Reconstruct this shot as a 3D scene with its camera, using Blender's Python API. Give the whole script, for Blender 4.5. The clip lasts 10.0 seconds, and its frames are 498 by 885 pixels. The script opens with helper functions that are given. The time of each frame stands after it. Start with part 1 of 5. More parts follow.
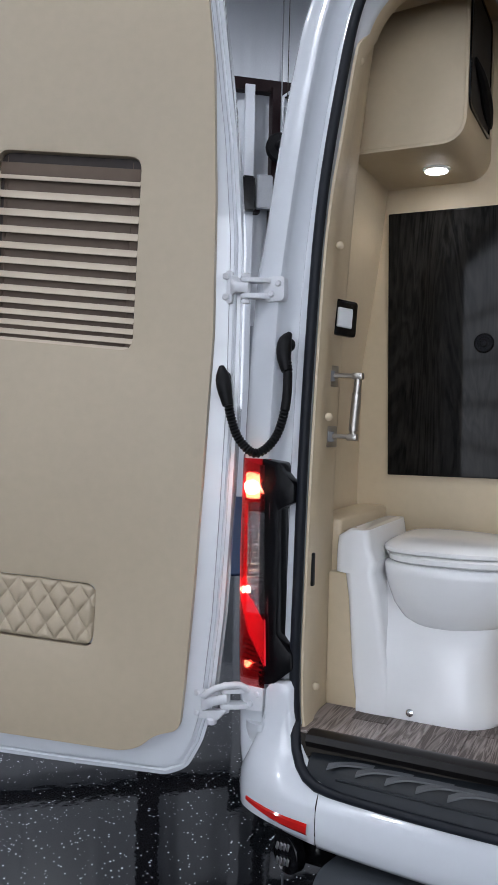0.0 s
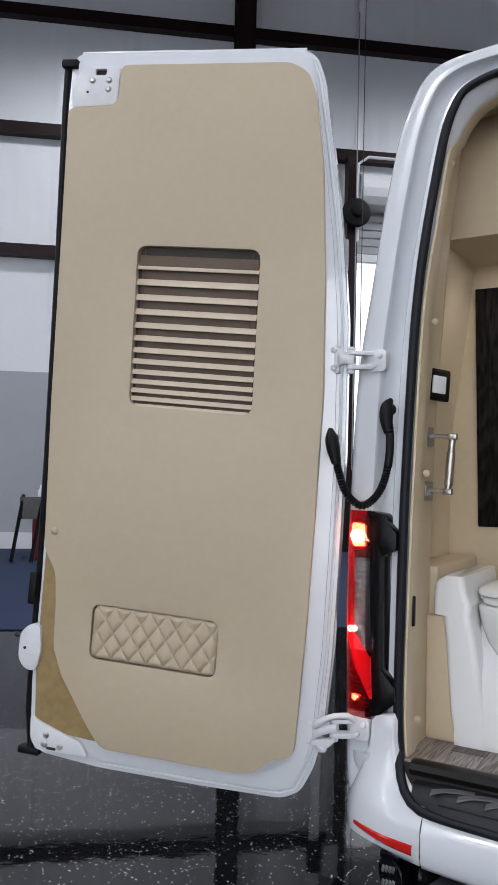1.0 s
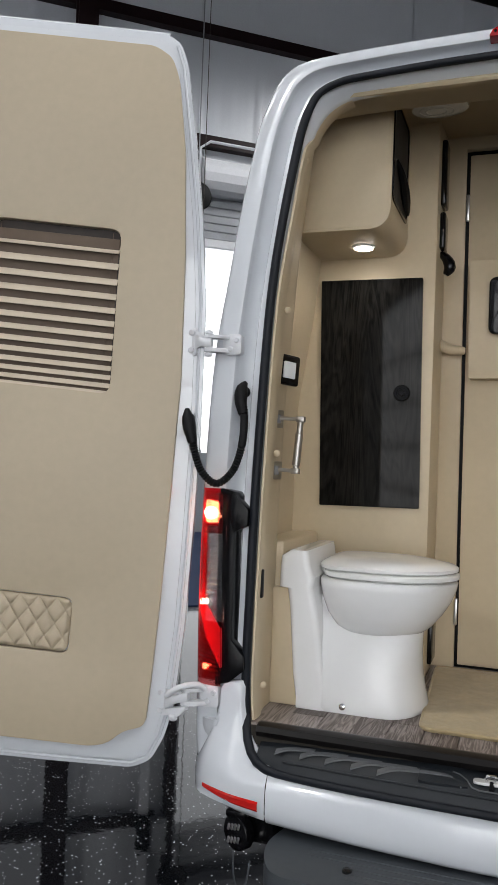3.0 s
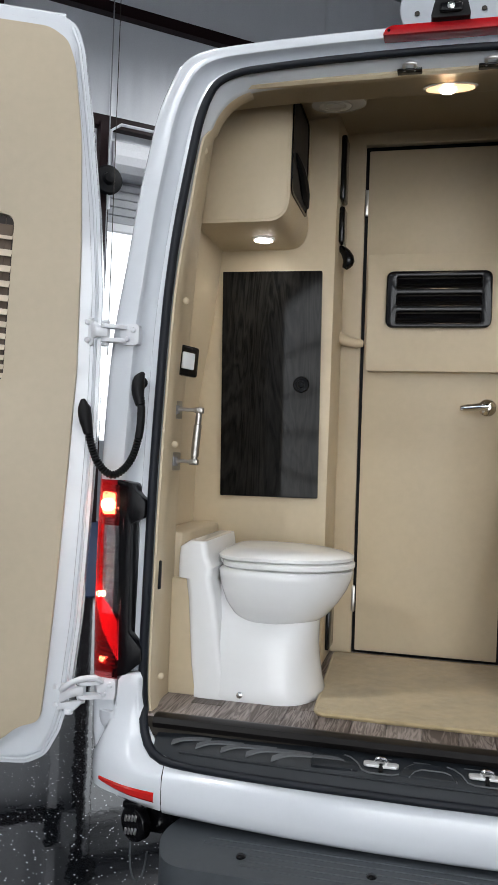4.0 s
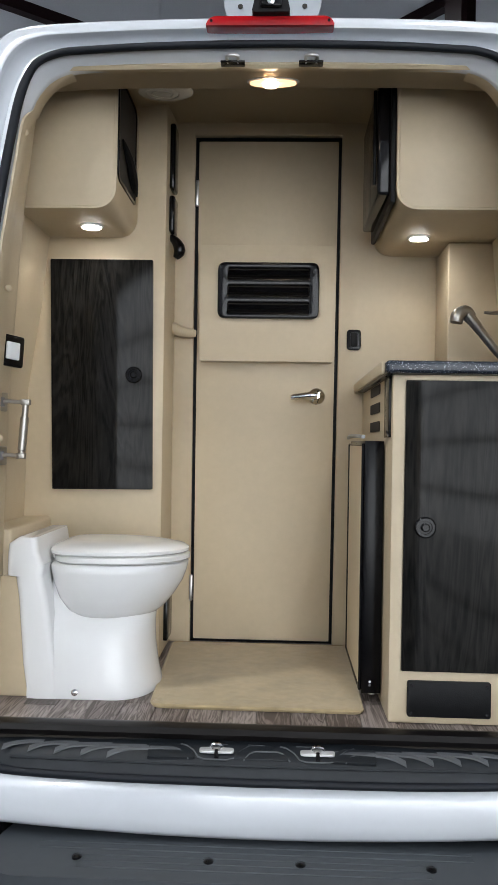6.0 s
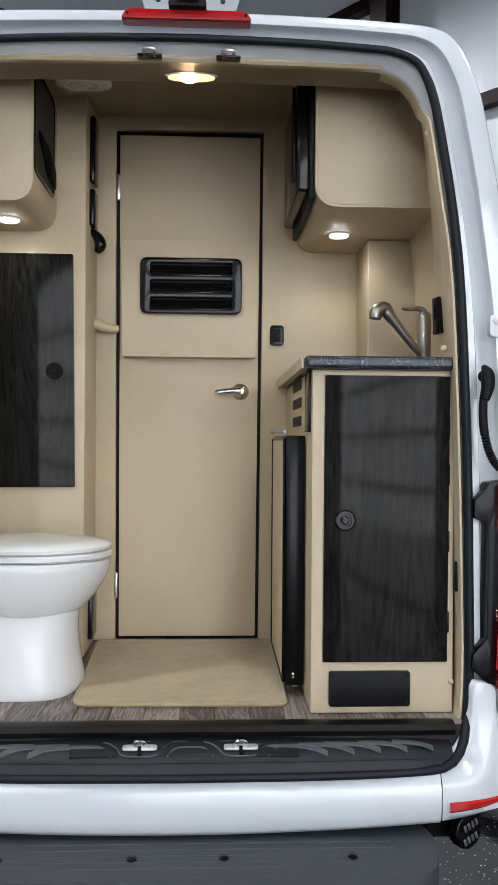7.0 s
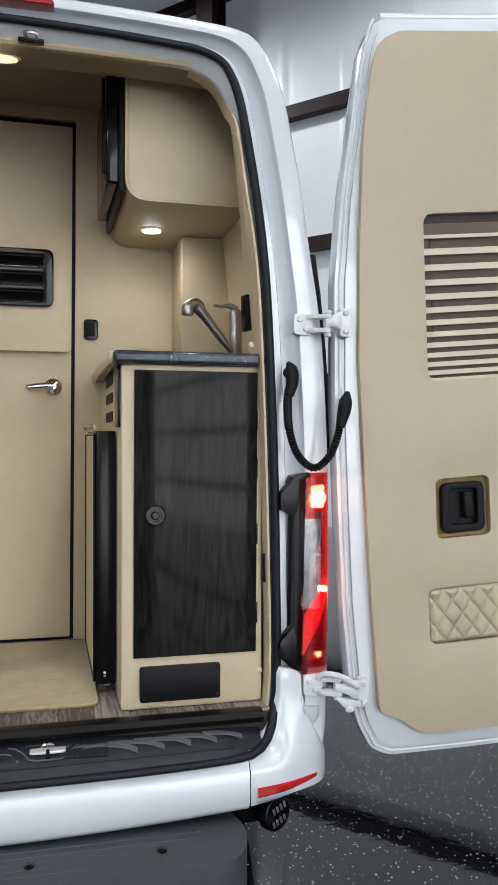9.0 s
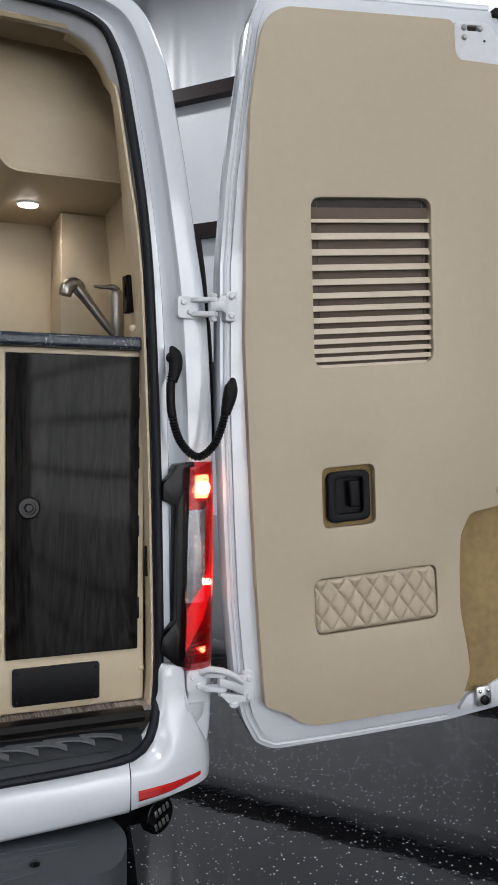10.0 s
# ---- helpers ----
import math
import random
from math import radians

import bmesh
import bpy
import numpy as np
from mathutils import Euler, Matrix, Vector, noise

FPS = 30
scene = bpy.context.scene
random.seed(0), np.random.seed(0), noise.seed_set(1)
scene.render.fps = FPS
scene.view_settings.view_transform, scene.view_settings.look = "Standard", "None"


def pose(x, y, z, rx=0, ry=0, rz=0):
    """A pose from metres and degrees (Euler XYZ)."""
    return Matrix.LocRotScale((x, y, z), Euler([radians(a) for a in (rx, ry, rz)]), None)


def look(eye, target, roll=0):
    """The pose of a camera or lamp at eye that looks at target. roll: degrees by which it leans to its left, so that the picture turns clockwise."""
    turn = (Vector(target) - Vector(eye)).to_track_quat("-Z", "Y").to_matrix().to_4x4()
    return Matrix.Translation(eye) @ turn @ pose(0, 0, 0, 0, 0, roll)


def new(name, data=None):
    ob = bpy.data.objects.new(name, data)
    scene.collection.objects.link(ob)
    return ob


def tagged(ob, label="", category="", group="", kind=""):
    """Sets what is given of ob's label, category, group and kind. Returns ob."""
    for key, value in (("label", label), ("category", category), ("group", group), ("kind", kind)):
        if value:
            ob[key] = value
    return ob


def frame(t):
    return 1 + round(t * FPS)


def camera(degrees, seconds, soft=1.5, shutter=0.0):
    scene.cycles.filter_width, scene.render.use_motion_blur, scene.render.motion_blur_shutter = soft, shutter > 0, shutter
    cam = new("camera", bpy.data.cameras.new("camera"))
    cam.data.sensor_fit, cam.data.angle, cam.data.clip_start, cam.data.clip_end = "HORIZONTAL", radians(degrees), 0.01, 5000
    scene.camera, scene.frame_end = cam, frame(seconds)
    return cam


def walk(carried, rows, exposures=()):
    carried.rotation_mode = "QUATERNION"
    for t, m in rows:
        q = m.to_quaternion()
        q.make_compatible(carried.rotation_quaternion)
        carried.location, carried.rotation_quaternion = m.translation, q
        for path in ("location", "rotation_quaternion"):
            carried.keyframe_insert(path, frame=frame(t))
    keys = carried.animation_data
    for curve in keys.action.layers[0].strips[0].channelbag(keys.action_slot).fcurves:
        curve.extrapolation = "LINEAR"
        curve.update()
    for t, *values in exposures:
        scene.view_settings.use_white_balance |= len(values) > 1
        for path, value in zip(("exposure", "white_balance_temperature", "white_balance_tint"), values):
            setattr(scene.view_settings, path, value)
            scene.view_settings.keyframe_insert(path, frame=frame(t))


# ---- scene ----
cam = camera(34.2, 10.0)
PATH = [
    (0, (-0.035, -1.862, 1.424), (-0.91, -0.064, 1.362), 1.3),
    (0.5, (0.033, -1.999, 1.429), (-0.964, -0.265, 1.455), 1.3),
    (1, (0.002, -2.152, 1.423), (-1.032, -0.442, 1.495), 1.3),
    (1.5, (-0.032, -2.252, 1.434), (-1.035, -0.523, 1.483), 1.5),
    (2, (-0.033, -2.27, 1.428), (-0.956, -0.497, 1.466), 1.5),
    (2.5, (-0.029, -2.257, 1.416), (-0.818, -0.42, 1.452), 1.9),
    (3, (-0.029, -2.243, 1.411), (-0.692, -0.356, 1.451), 2.1),
    (3.2, (-0.016, -2.231, 1.437), (-0.629, -0.328, 1.457), 2.1),
    (4.3, (0.018, -2.232, 1.419), (-0.382, -0.273, 1.439), 1.9),
    (4.5, (0.018, -2.226, 1.42), (-0.339, -0.258, 1.438), 1.7),
    (5, (0.026, -2.22, 1.421), (-0.233, -0.237, 1.432), 1.3),
    (5.5, (0.036, -2.22, 1.421), (-0.119, -0.226, 1.427), 1.0),
    (5.7, (0.05, -2.219, 1.427), (-0.082, -0.224, 1.431), 1.0),
    (6.8, (0.065, -2.219, 1.424), (0.132, -0.22, 1.421), 0.5),
    (7, (0.091, -2.221, 1.424), (0.174, -0.223, 1.419), 0.4),
    (7.5, (0.114, -2.225, 1.421), (0.291, -0.233, 1.436), 0.3),
    (8, (0.134, -2.227, 1.425), (0.415, -0.247, 1.432), 0.2),
    (8.5, (0.155, -2.229, 1.425), (0.535, -0.265, 1.422), 0.2),
    (9, (0.157, -2.226, 1.417), (0.646, -0.287, 1.408), 0.1),
    (9.5, (0.156, -2.216, 1.414), (0.77, -0.312, 1.392), 0.1),
    (10, (0.207, -2.149, 1.416), (0.948, -0.292, 1.379), 0.3),
]
walk(cam, [(t, look(eye, target, roll)) for t, eye, target, roll in PATH],
     exposures=[(0, -0.45, 6100, 13.5), (0.5, -0.41, 6200, 13.5), (1, -0.35, 6400, 13.5), (2, -0.39, 6650, 12.5), (2.5, -0.4, 6750, 12), (3.2, -0.37, 6650, 11), (4.5, -0.01, 6450, 10), (5.5, 0.01, 6400, 10), (7, -0.01, 6400, 10), (8.5, 0.02, 6450, 10), (9, -0.02, 6480, 10.3), (9.5, -0.27, 6550, 11), (10, -0.32, 6550, 12)])

# ---------------------------------------------------------------- light
GROUND, FLOOR = -0.08, 0.648
HEAD = radians(40)                      # the building stands turned against the van
D1 = Vector((math.cos(HEAD), math.sin(HEAD), 0))      # along the long wall
D2 = Vector((-math.sin(HEAD), math.cos(HEAD), 0))     # along the end wall, away from the camera
CORNER = Vector((-0.65, 17.3, 0))

world = bpy.data.worlds.new("world")
scene.world = world
world.use_nodes = True
wt = world.node_tree
sky = wt.nodes.new("ShaderNodeTexSky")
sky.sky_type, sky.sun_disc = "NISHITA", False
sky.sun_elevation, sky.sun_rotation = radians(40), radians(200)
wt.links.new(sky.outputs[0], wt.nodes["Background"].inputs[0])
wt.nodes["Background"].inputs[1].default_value = 0.12


def lamp(name, kind, m, energy, size=1.0, size_y=None, colour=(1, 1, 1), blend=None):
    d = bpy.data.lights.new(name, kind)
    d.energy, d.color = energy, colour
    if kind == "AREA":
        d.size = size
        if size_y:
            d.shape, d.size_y = "RECTANGLE", size_y
    elif kind == "SPOT":
        d.shadow_soft_size, d.spot_size, d.spot_blend = size, radians(blend or 150), 0.5
    else:
        d.shadow_soft_size = size
    ob = new(name, d)
    ob.matrix_world = m
    return ob


HIGH_BAYS = [(-4, -4), (-4, -12), (-4, -20), (-12, -4), (-14.5, -13), (-13, -20), (-21, -4), (-22, -12), (-24.5, -21)]
for a, b in HIGH_BAYS:
    p = CORNER + D1 * a + D2 * b
    lamp("high_bay_light", "SPOT", pose(p.x, p.y, 9.8, 0, 0, 40), 1500 if a < -24 else 950, 0.35, None, (0.95, 0.98, 1.0), 172)

# ---------------------------------------------------------------- materials


def mat(name, base, rough=0.5, metal=0.0, var=0.08, scale=6.0, bump=0.0, bscale=200.0, coat=0.0, second=None, fine=40.0, spec=0.5, sheen=0.0):
    """A surface with large stains and fine grain in its colour, roughness and relief."""
    m = bpy.data.materials.new(name)
    m.use_nodes = True
    nt = m.node_tree
    n, l = nt.nodes, nt.links
    b = n["Principled BSDF"]
    b.inputs["Roughness"].default_value, b.inputs["Metallic"].default_value = rough, metal
    b.inputs["Coat Weight"].default_value, b.inputs["Coat Roughness"].default_value = coat, 0.04
    b.inputs["Specular IOR Level"].default_value = spec
    b.inputs["Sheen Weight"].default_value = sheen
    tc = n.new("ShaderNodeTexCoord")
    big, small = n.new("ShaderNodeTexNoise"), n.new("ShaderNodeTexNoise")
    big.inputs["Scale"].default_value, small.inputs["Scale"].default_value = scale, fine
    big.inputs["Detail"].default_value, small.inputs["Detail"].default_value = 5, 3
    for t in (big, small):
        l.new(tc.outputs["Object"], t.inputs["Vector"])
    mul = n.new("ShaderNodeMath")
    mul.operation = "ADD"
    l.new(big.outputs["Fac"], mul.inputs[0])
    l.new(small.outputs["Fac"], mul.inputs[1])
    ramp = n.new("ShaderNodeMapRange")
    ramp.inputs["From Min"].default_value, ramp.inputs["From Max"].default_value = 0.65, 1.35
    l.new(mul.outputs[0], ramp.inputs["Value"])
    mix = n.new("ShaderNodeMix")
    mix.data_type = "RGBA"
    lo = second or tuple(c * (1 - var) for c in base)
    hi = base if second else tuple(min(1, c * (1 + var)) for c in base)
    mix.inputs["A"].default_value, mix.inputs["B"].default_value = (*lo, 1), (*hi, 1)
    l.new(ramp.outputs[0], mix.inputs["Factor"])
    l.new(mix.outputs["Result"], b.inputs["Base Color"])
    rr = n.new("ShaderNodeMapRange")
    rr.inputs["To Min"].default_value, rr.inputs["To Max"].default_value = rough * 0.85, min(1, rough * 1.15)
    l.new(big.outputs["Fac"], rr.inputs["Value"])
    l.new(rr.outputs[0], b.inputs["Roughness"])
    if bump:
        bn, bp = n.new("ShaderNodeTexNoise"), n.new("ShaderNodeBump")
        bn.inputs["Scale"].default_value = bscale
        bp.inputs["Strength"].default_value, bp.inputs["Distance"].default_value = bump, 0.002
        l.new(tc.outputs["Object"], bn.inputs["Vector"])
        l.new(bn.outputs["Fac"], bp.inputs["Height"])
        l.new(bp.outputs[0], b.inputs["Normal"])
    return m


def glow(name, colour, strength):
    m = bpy.data.materials.new(name)
    m.use_nodes = True
    b = m.node_tree.nodes["Principled BSDF"]
    b.inputs["Base Color"].default_value = (*colour, 1)
    b.inputs["Emission Color"].default_value, b.inputs["Emission Strength"].default_value = (*colour, 1), strength
    return m


def wood(name, dark, light, along, scale, rough, coat=0.0, per_piece=False, squash=0.07, rings_k=46.0, fine=6.0, amount=0.22):
    """Wood grain drawn out along one axis."""
    m = mat(name, light, rough, coat=coat, spec=0.11)
    nt = m.node_tree
    n, l = nt.nodes, nt.links
    b = n["Principled BSDF"]
    tc, mp = n.new("ShaderNodeTexCoord"), n.new("ShaderNodeMapping")
    s = [scale] * 3
    s[along] = scale * squash
    mp.inputs["Scale"].default_value = s
    l.new(tc.outputs["Object"], mp.inputs["Vector"])
    oi = n.new("ShaderNodeObjectInfo")
    if per_piece:
        sc = n.new("ShaderNodeVectorMath")
        sc.operation = "SCALE"
        sc.inputs[0].default_value = (17, 31, 53)
        l.new(oi.outputs["Random"], sc.inputs["Scale"])
        l.new(sc.outputs[0], mp.inputs["Location"])
    no, wv = n.new("ShaderNodeTexNoise"), n.new("ShaderNodeTexNoise")
    no.inputs["Scale"].default_value, no.inputs["Detail"].default_value, no.inputs["Distortion"].default_value = 1.0, 8, 1.8
    wv.inputs["Scale"].default_value, wv.inputs["Detail"].default_value = fine, 4
    l.new(mp.outputs[0], no.inputs["Vector"])
    l.new(mp.outputs[0], wv.inputs["Vector"])
    rings = n.new("ShaderNodeMath")
    rings.operation = "SINE"
    k = n.new("ShaderNodeMath")
    k.operation = "MULTIPLY"
    k.inputs[1].default_value = rings_k
    l.new(no.outputs["Fac"], k.inputs[0])
    l.new(k.outputs[0], rings.inputs[0])
    a = n.new("ShaderNodeMath")
    a.operation = "MULTIPLY_ADD"
    a.inputs[1].default_value = amount
    l.new(rings.outputs[0], a.inputs[0])
    l.new(wv.outputs["Fac"], a.inputs[2])
    if per_piece:
        pp = n.new("ShaderNodeMath")
        pp.operation = "MULTIPLY_ADD"
        pp.inputs[1].default_value, pp.inputs[2].default_value = 0.5, -0.25
        l.new(oi.outputs["Random"], pp.inputs[0])
        ad = n.new("ShaderNodeMath")
        l.new(pp.outputs[0], ad.inputs[0])
        l.new(a.outputs[0], ad.inputs[1])
        a = ad
    cr = n.new("ShaderNodeValToRGB")
    cr.color_ramp.elements[0].position, cr.color_ramp.elements[1].position = 0.2, 0.85
    cr.color_ramp.elements[0].color, cr.color_ramp.elements[1].color = (*dark, 1), (*light, 1)
    l.new(a.outputs[0], cr.inputs[0])
    l.new(cr.outputs[0], b.inputs["Base Color"])
    return m


def flecked(name, base, fleck, scale, amount, rough, coat=0.0, second=None, big=0.25, ripple=0.0):
    """A dark surface strewn with small light flecks."""
    m = mat(name, base, rough, coat=coat, second=second, scale=0.5, fine=3)
    nt = m.node_tree
    n, l = nt.nodes, nt.links
    b = n["Principled BSDF"]
    b.inputs["Specular IOR Level"].default_value = 0.32
    tc, vo, no = n.new("ShaderNodeTexCoord"), n.new("ShaderNodeTexVoronoi"), n.new("ShaderNodeTexNoise")
    vo.inputs["Scale"].default_value = scale
    l.new(tc.outputs["Object"], vo.inputs["Vector"])
    sep = n.new("ShaderNodeSeparateColor")
    l.new(vo.outputs["Color"], sep.inputs[0])
    lim = n.new("ShaderNodeMath")
    lim.operation = "MULTIPLY"
    lim.inputs[1].default_value = big
    l.new(sep.outputs[1], lim.inputs[0])
    near = n.new("ShaderNodeMath")
    near.operation = "LESS_THAN"
    l.new(vo.outputs["Distance"], near.inputs[0])
    l.new(lim.outputs[0], near.inputs[1])
    some = n.new("ShaderNodeMath")
    some.operation = "LESS_THAN"
    some.inputs[1].default_value = amount
    l.new(sep.outputs[0], some.inputs[0])
    both = n.new("ShaderNodeMath")
    both.operation = "MULTIPLY"
    l.new(near.outputs[0], both.inputs[0])
    l.new(some.outputs[0], both.inputs[1])
    wave, bp = n.new("ShaderNodeTexNoise"), n.new("ShaderNodeBump")
    wave.inputs["Scale"].default_value, wave.inputs["Detail"].default_value = 9.0, 3
    bp.inputs["Strength"].default_value, bp.inputs["Distance"].default_value = ripple, 0.002
    l.new(tc.outputs["Object"], wave.inputs["Vector"])
    l.new(wave.outputs["Fac"], bp.inputs["Height"])
    l.new(bp.outputs[0], b.inputs["Normal"])
    old = b.inputs["Base Color"].links[0].from_socket
    mix = n.new("ShaderNodeMix")
    mix.data_type = "RGBA"
    l.new(both.outputs[0], mix.inputs["Factor"])
    l.new(old, mix.inputs["A"])
    mix.inputs["B"].default_value = (*fleck, 1)
    l.new(mix.outputs["Result"], b.inputs["Base Color"])
    return m


def clear(name, colour, rough=0.05, emit=0.0):
    m = bpy.data.materials.new(name)
    m.use_nodes = True
    b = m.node_tree.nodes["Principled BSDF"]
    b.inputs["Base Color"].default_value = (*colour, 1)
    b.inputs["Roughness"].default_value, b.inputs["IOR"].default_value = rough, 1.45
    b.inputs["Transmission Weight"].default_value = 1.0
    return m


M_PAINT = mat("white_car_paint", (0.66, 0.685, 0.725), 0.22, var=0.015, scale=2, coat=1.0)
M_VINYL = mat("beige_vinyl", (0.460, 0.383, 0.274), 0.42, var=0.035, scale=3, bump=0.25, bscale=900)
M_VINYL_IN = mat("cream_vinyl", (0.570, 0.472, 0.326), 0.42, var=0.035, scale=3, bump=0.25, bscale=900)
M_SUEDE = mat("brown_suede", (0.30, 0.205, 0.085), 0.95, var=0.2, scale=9, bump=0.5, bscale=700, sheen=0.3)
M_MAT = mat("beige_velour", (0.385, 0.300, 0.165), 0.95, var=0.17, scale=9, bump=0.6, bscale=600, sheen=0.3)
M_SLAT = mat("beige_slat_plastic", (0.57, 0.485, 0.375), 0.4, var=0.03)
M_RUBBER = mat("black_rubber", (0.005, 0.005, 0.006), 0.5, spec=0.18, var=0.3, scale=8, bump=0.2, bscale=300)
M_SEAL = mat("dark_door_seal_rubber", (0.008, 0.010, 0.015), 0.5, spec=0.25, var=0.2, scale=12)
M_PLASTIC = mat("black_gloss_plastic", (0.005, 0.005, 0.006), 0.13, var=0.2, scale=10, spec=0.26)
M_HOUSING = mat("satin_black_plastic", (0.004, 0.004, 0.005), 0.22, var=0.2, scale=10, spec=0.2)
M_STEP = mat("grey_moulded_plastic", (0.045, 0.052, 0.060), 0.55, var=0.12, scale=5, bump=0.4, bscale=500)
M_SILL = mat("black_ribbed_plastic", (0.014, 0.017, 0.021), 0.42, spec=0.3, var=0.15, scale=9, bump=0.3, bscale=500)
M_RIB = mat("dark_grey_grip_plastic", (0.085, 0.090, 0.098), 0.55, var=0.15, scale=9, bump=0.4, bscale=500)
M_TRIM = mat("dark_brown_edge_trim", (0.006, 0.005, 0.005), 0.35, spec=0.2, var=0.2, scale=9)
M_PORC = mat("white_porcelain", (0.80, 0.80, 0.80), 0.10, var=0.01, coat=0.0, spec=0.4)
M_SEAT = mat("white_seat_plastic", (0.80, 0.80, 0.79), 0.14, var=0.01)
M_CHROME = mat("polished_chrome", (0.75, 0.75, 0.76), 0.12, 1.0, var=0.03)
M_NICKEL = mat("brushed_nickel", (0.42, 0.40, 0.37), 0.36, 1.0, var=0.08, scale=30)
M_ALU = mat("satin_aluminium", (0.62, 0.62, 0.62), 0.32, 1.0, var=0.05, scale=20)
M_LAMPGREY = mat("lamp_reflector_grey", (0.27, 0.25, 0.27), 0.25, 0.8, var=0.1, scale=30)
M_HINGE = mat("white_painted_steel", (0.66, 0.67, 0.70), 0.3, var=0.04, scale=20)
M_STEEL = mat("zinc_plated_bolt", (0.55, 0.55, 0.55), 0.35, 1.0, var=0.1, scale=60)
M_ZINC = mat("bright_zinc_plate", (0.72, 0.72, 0.72), 0.42, 0.35, var=0.08, scale=30)
M_GIRT = mat("dark_red_primer_steel", (0.014, 0.006, 0.007), 0.45, var=0.25, scale=2, spec=0.2)
M_TREAD = mat("tyre_rubber", (0.02, 0.02, 0.02), 0.8, var=0.2, scale=8)
M_BLUE = mat("dark_blue_carpet", (0.012, 0.028, 0.075), 0.95, var=0.2, scale=3, bump=0.4, bscale=300)
M_RED = mat("dark_red_cloth", (0.16, 0.008, 0.012), 0.8, var=0.2, scale=6)
M_OFFICE = mat("grey_painted_wall", (0.33, 0.35, 0.38), 0.6, var=0.05, scale=1)
M_GREY = mat("grey_steel", (0.30, 0.31, 0.33), 0.4, 0.3, var=0.1, scale=4)
# for dark parts, and painted as the shade inside holes and gaps
M_DARK = mat("dark_parts_and_hole_shade", (0.03, 0.025, 0.02), 0.9, var=0.2)
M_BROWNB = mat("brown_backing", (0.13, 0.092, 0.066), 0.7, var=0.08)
# dark brown for the shade along the window recess's edges
M_WINSHADE = mat("dark_brown_recess_shade", (0.035, 0.024, 0.020), 0.6, var=0.15)
M_BRAKE = mat("dark_red_lens", (0.42, 0.008, 0.012), 0.1, var=0.1, coat=0.8)
# glow added inside the red lens to make it look lit through
M_LENSGLOW = glow("red_lens_glow", (1.0, 0.02, 0.035), 0.55)
M_DOMEBULB = glow("lit_warm_bulb", (1.0, 0.80, 0.55), 26.0)
M_FACING = mat("white_insulation_facing", (0.66, 0.68, 0.72), 0.32, var=0.05, scale=0.8, bump=0.0)
M_CEIL = mat("grey_roof_facing", (0.50, 0.52, 0.56), 0.45, var=0.06, scale=0.6)
M_DOORWOOD = wood("dark_wood_laminate", (0.0035, 0.0037, 0.0036), (0.019, 0.0175, 0.016), 2, 5.5, 0.07, squash=0.16, rings_k=75.0, fine=14.0, amount=0.17)
M_PLANK = wood("grey_brown_plank", (0.085, 0.066, 0.058), (0.33, 0.285, 0.265), 1, 22.0, 0.36, per_piece=True)
M_GRANITE = flecked("dark_blue_granite", (0.018, 0.024, 0.036), (0.34, 0.39, 0.46), 430, 0.30, 0.22, coat=0.1, big=0.6)
M_EPOXY = flecked("black_flecked_epoxy", (0.007, 0.008, 0.010), (0.72, 0.75, 0.78), 70, 0.60, 0.03, second=(0.003, 0.0035, 0.0045), big=0.265, ripple=0.16)
M_REDLENS = clear("red_lens", (0.86, 0.095, 0.095), 0.05)
M_CLEARLENS = clear("clear_lens", (0.9, 0.9, 0.92), 0.1)
M_REFLEX = mat("red_reflector", (0.50, 0.012, 0.010), 0.12, var=0.1, coat=0.8)
M_REDIN = mat("red_lamp_inner", (0.30, 0.004, 0.009), 0.25, var=0.1)
M_BULB = glow("lit_red_bulb", (1.0, 0.85, 0.50), 34.0)
# for the marker bulb, and the added glow round the brake bulb
M_BULBLOW = glow("small_bulb_and_added_glow", (1.0, 0.66, 0.30), 8.0)
M_LED = glow("lit_white_led", (1.0, 0.97, 0.92), 30.0)
M_DOME = glow("lit_warm_dome", (1.0, 0.66, 0.38), 1.5)
M_DAY = glow("bright_daylight", (0.95, 0.98, 1.0), 1.25)
# added low fill light from behind, stronger than a plain gate
M_DAYBACK = glow("added_back_glow", (0.95, 0.98, 1.0), 4.6)
M_LITSW = mat("white_switch_face", (0.72, 0.74, 0.76), 0.3, var=0.02)

# ---------------------------------------------------------------- mesh helpers


LOCAL = []                              # things whose parts are given in the thing's own axes


def part(name, bm, material, parent=None, label="", smooth=40):
    """Links a bmesh as one mesh object, under a thing or a part if one is given."""
    bmesh.ops.recalc_face_normals(bm, faces=bm.faces[:])
    me = bpy.data.meshes.new(name)
    bm.to_mesh(me)
    bm.free()
    me.materials.append(material)
    if smooth:
        me.polygons.foreach_set("use_smooth", [True] * len(me.polygons))
        me.set_sharp_from_angle(angle=radians(smooth))
    ob = new(name, me)
    if parent is not None:
        ob.parent = parent
        root = parent
        m = Matrix(root.matrix_basis)
        if root.parent is not None:
            m = root.parent.matrix_basis @ root.matrix_parent_inverse @ m
        if parent in LOCAL:
            LOCAL.append(ob)
        else:
            ob.matrix_parent_inverse = m.inverted()
    if label:
        ob["label"] = label
    return ob


def thing(name, at, label, category, group="", m=None, kind=""):
    """An Empty at a thing's base; its parts hang under it."""
    ob = new(name)
    ob.empty_display_size = 0.05
    if m is not None:
        ob.matrix_basis = m
        LOCAL.append(ob)
    else:
        ob.location = at
    return tagged(ob, label, category, group, kind)


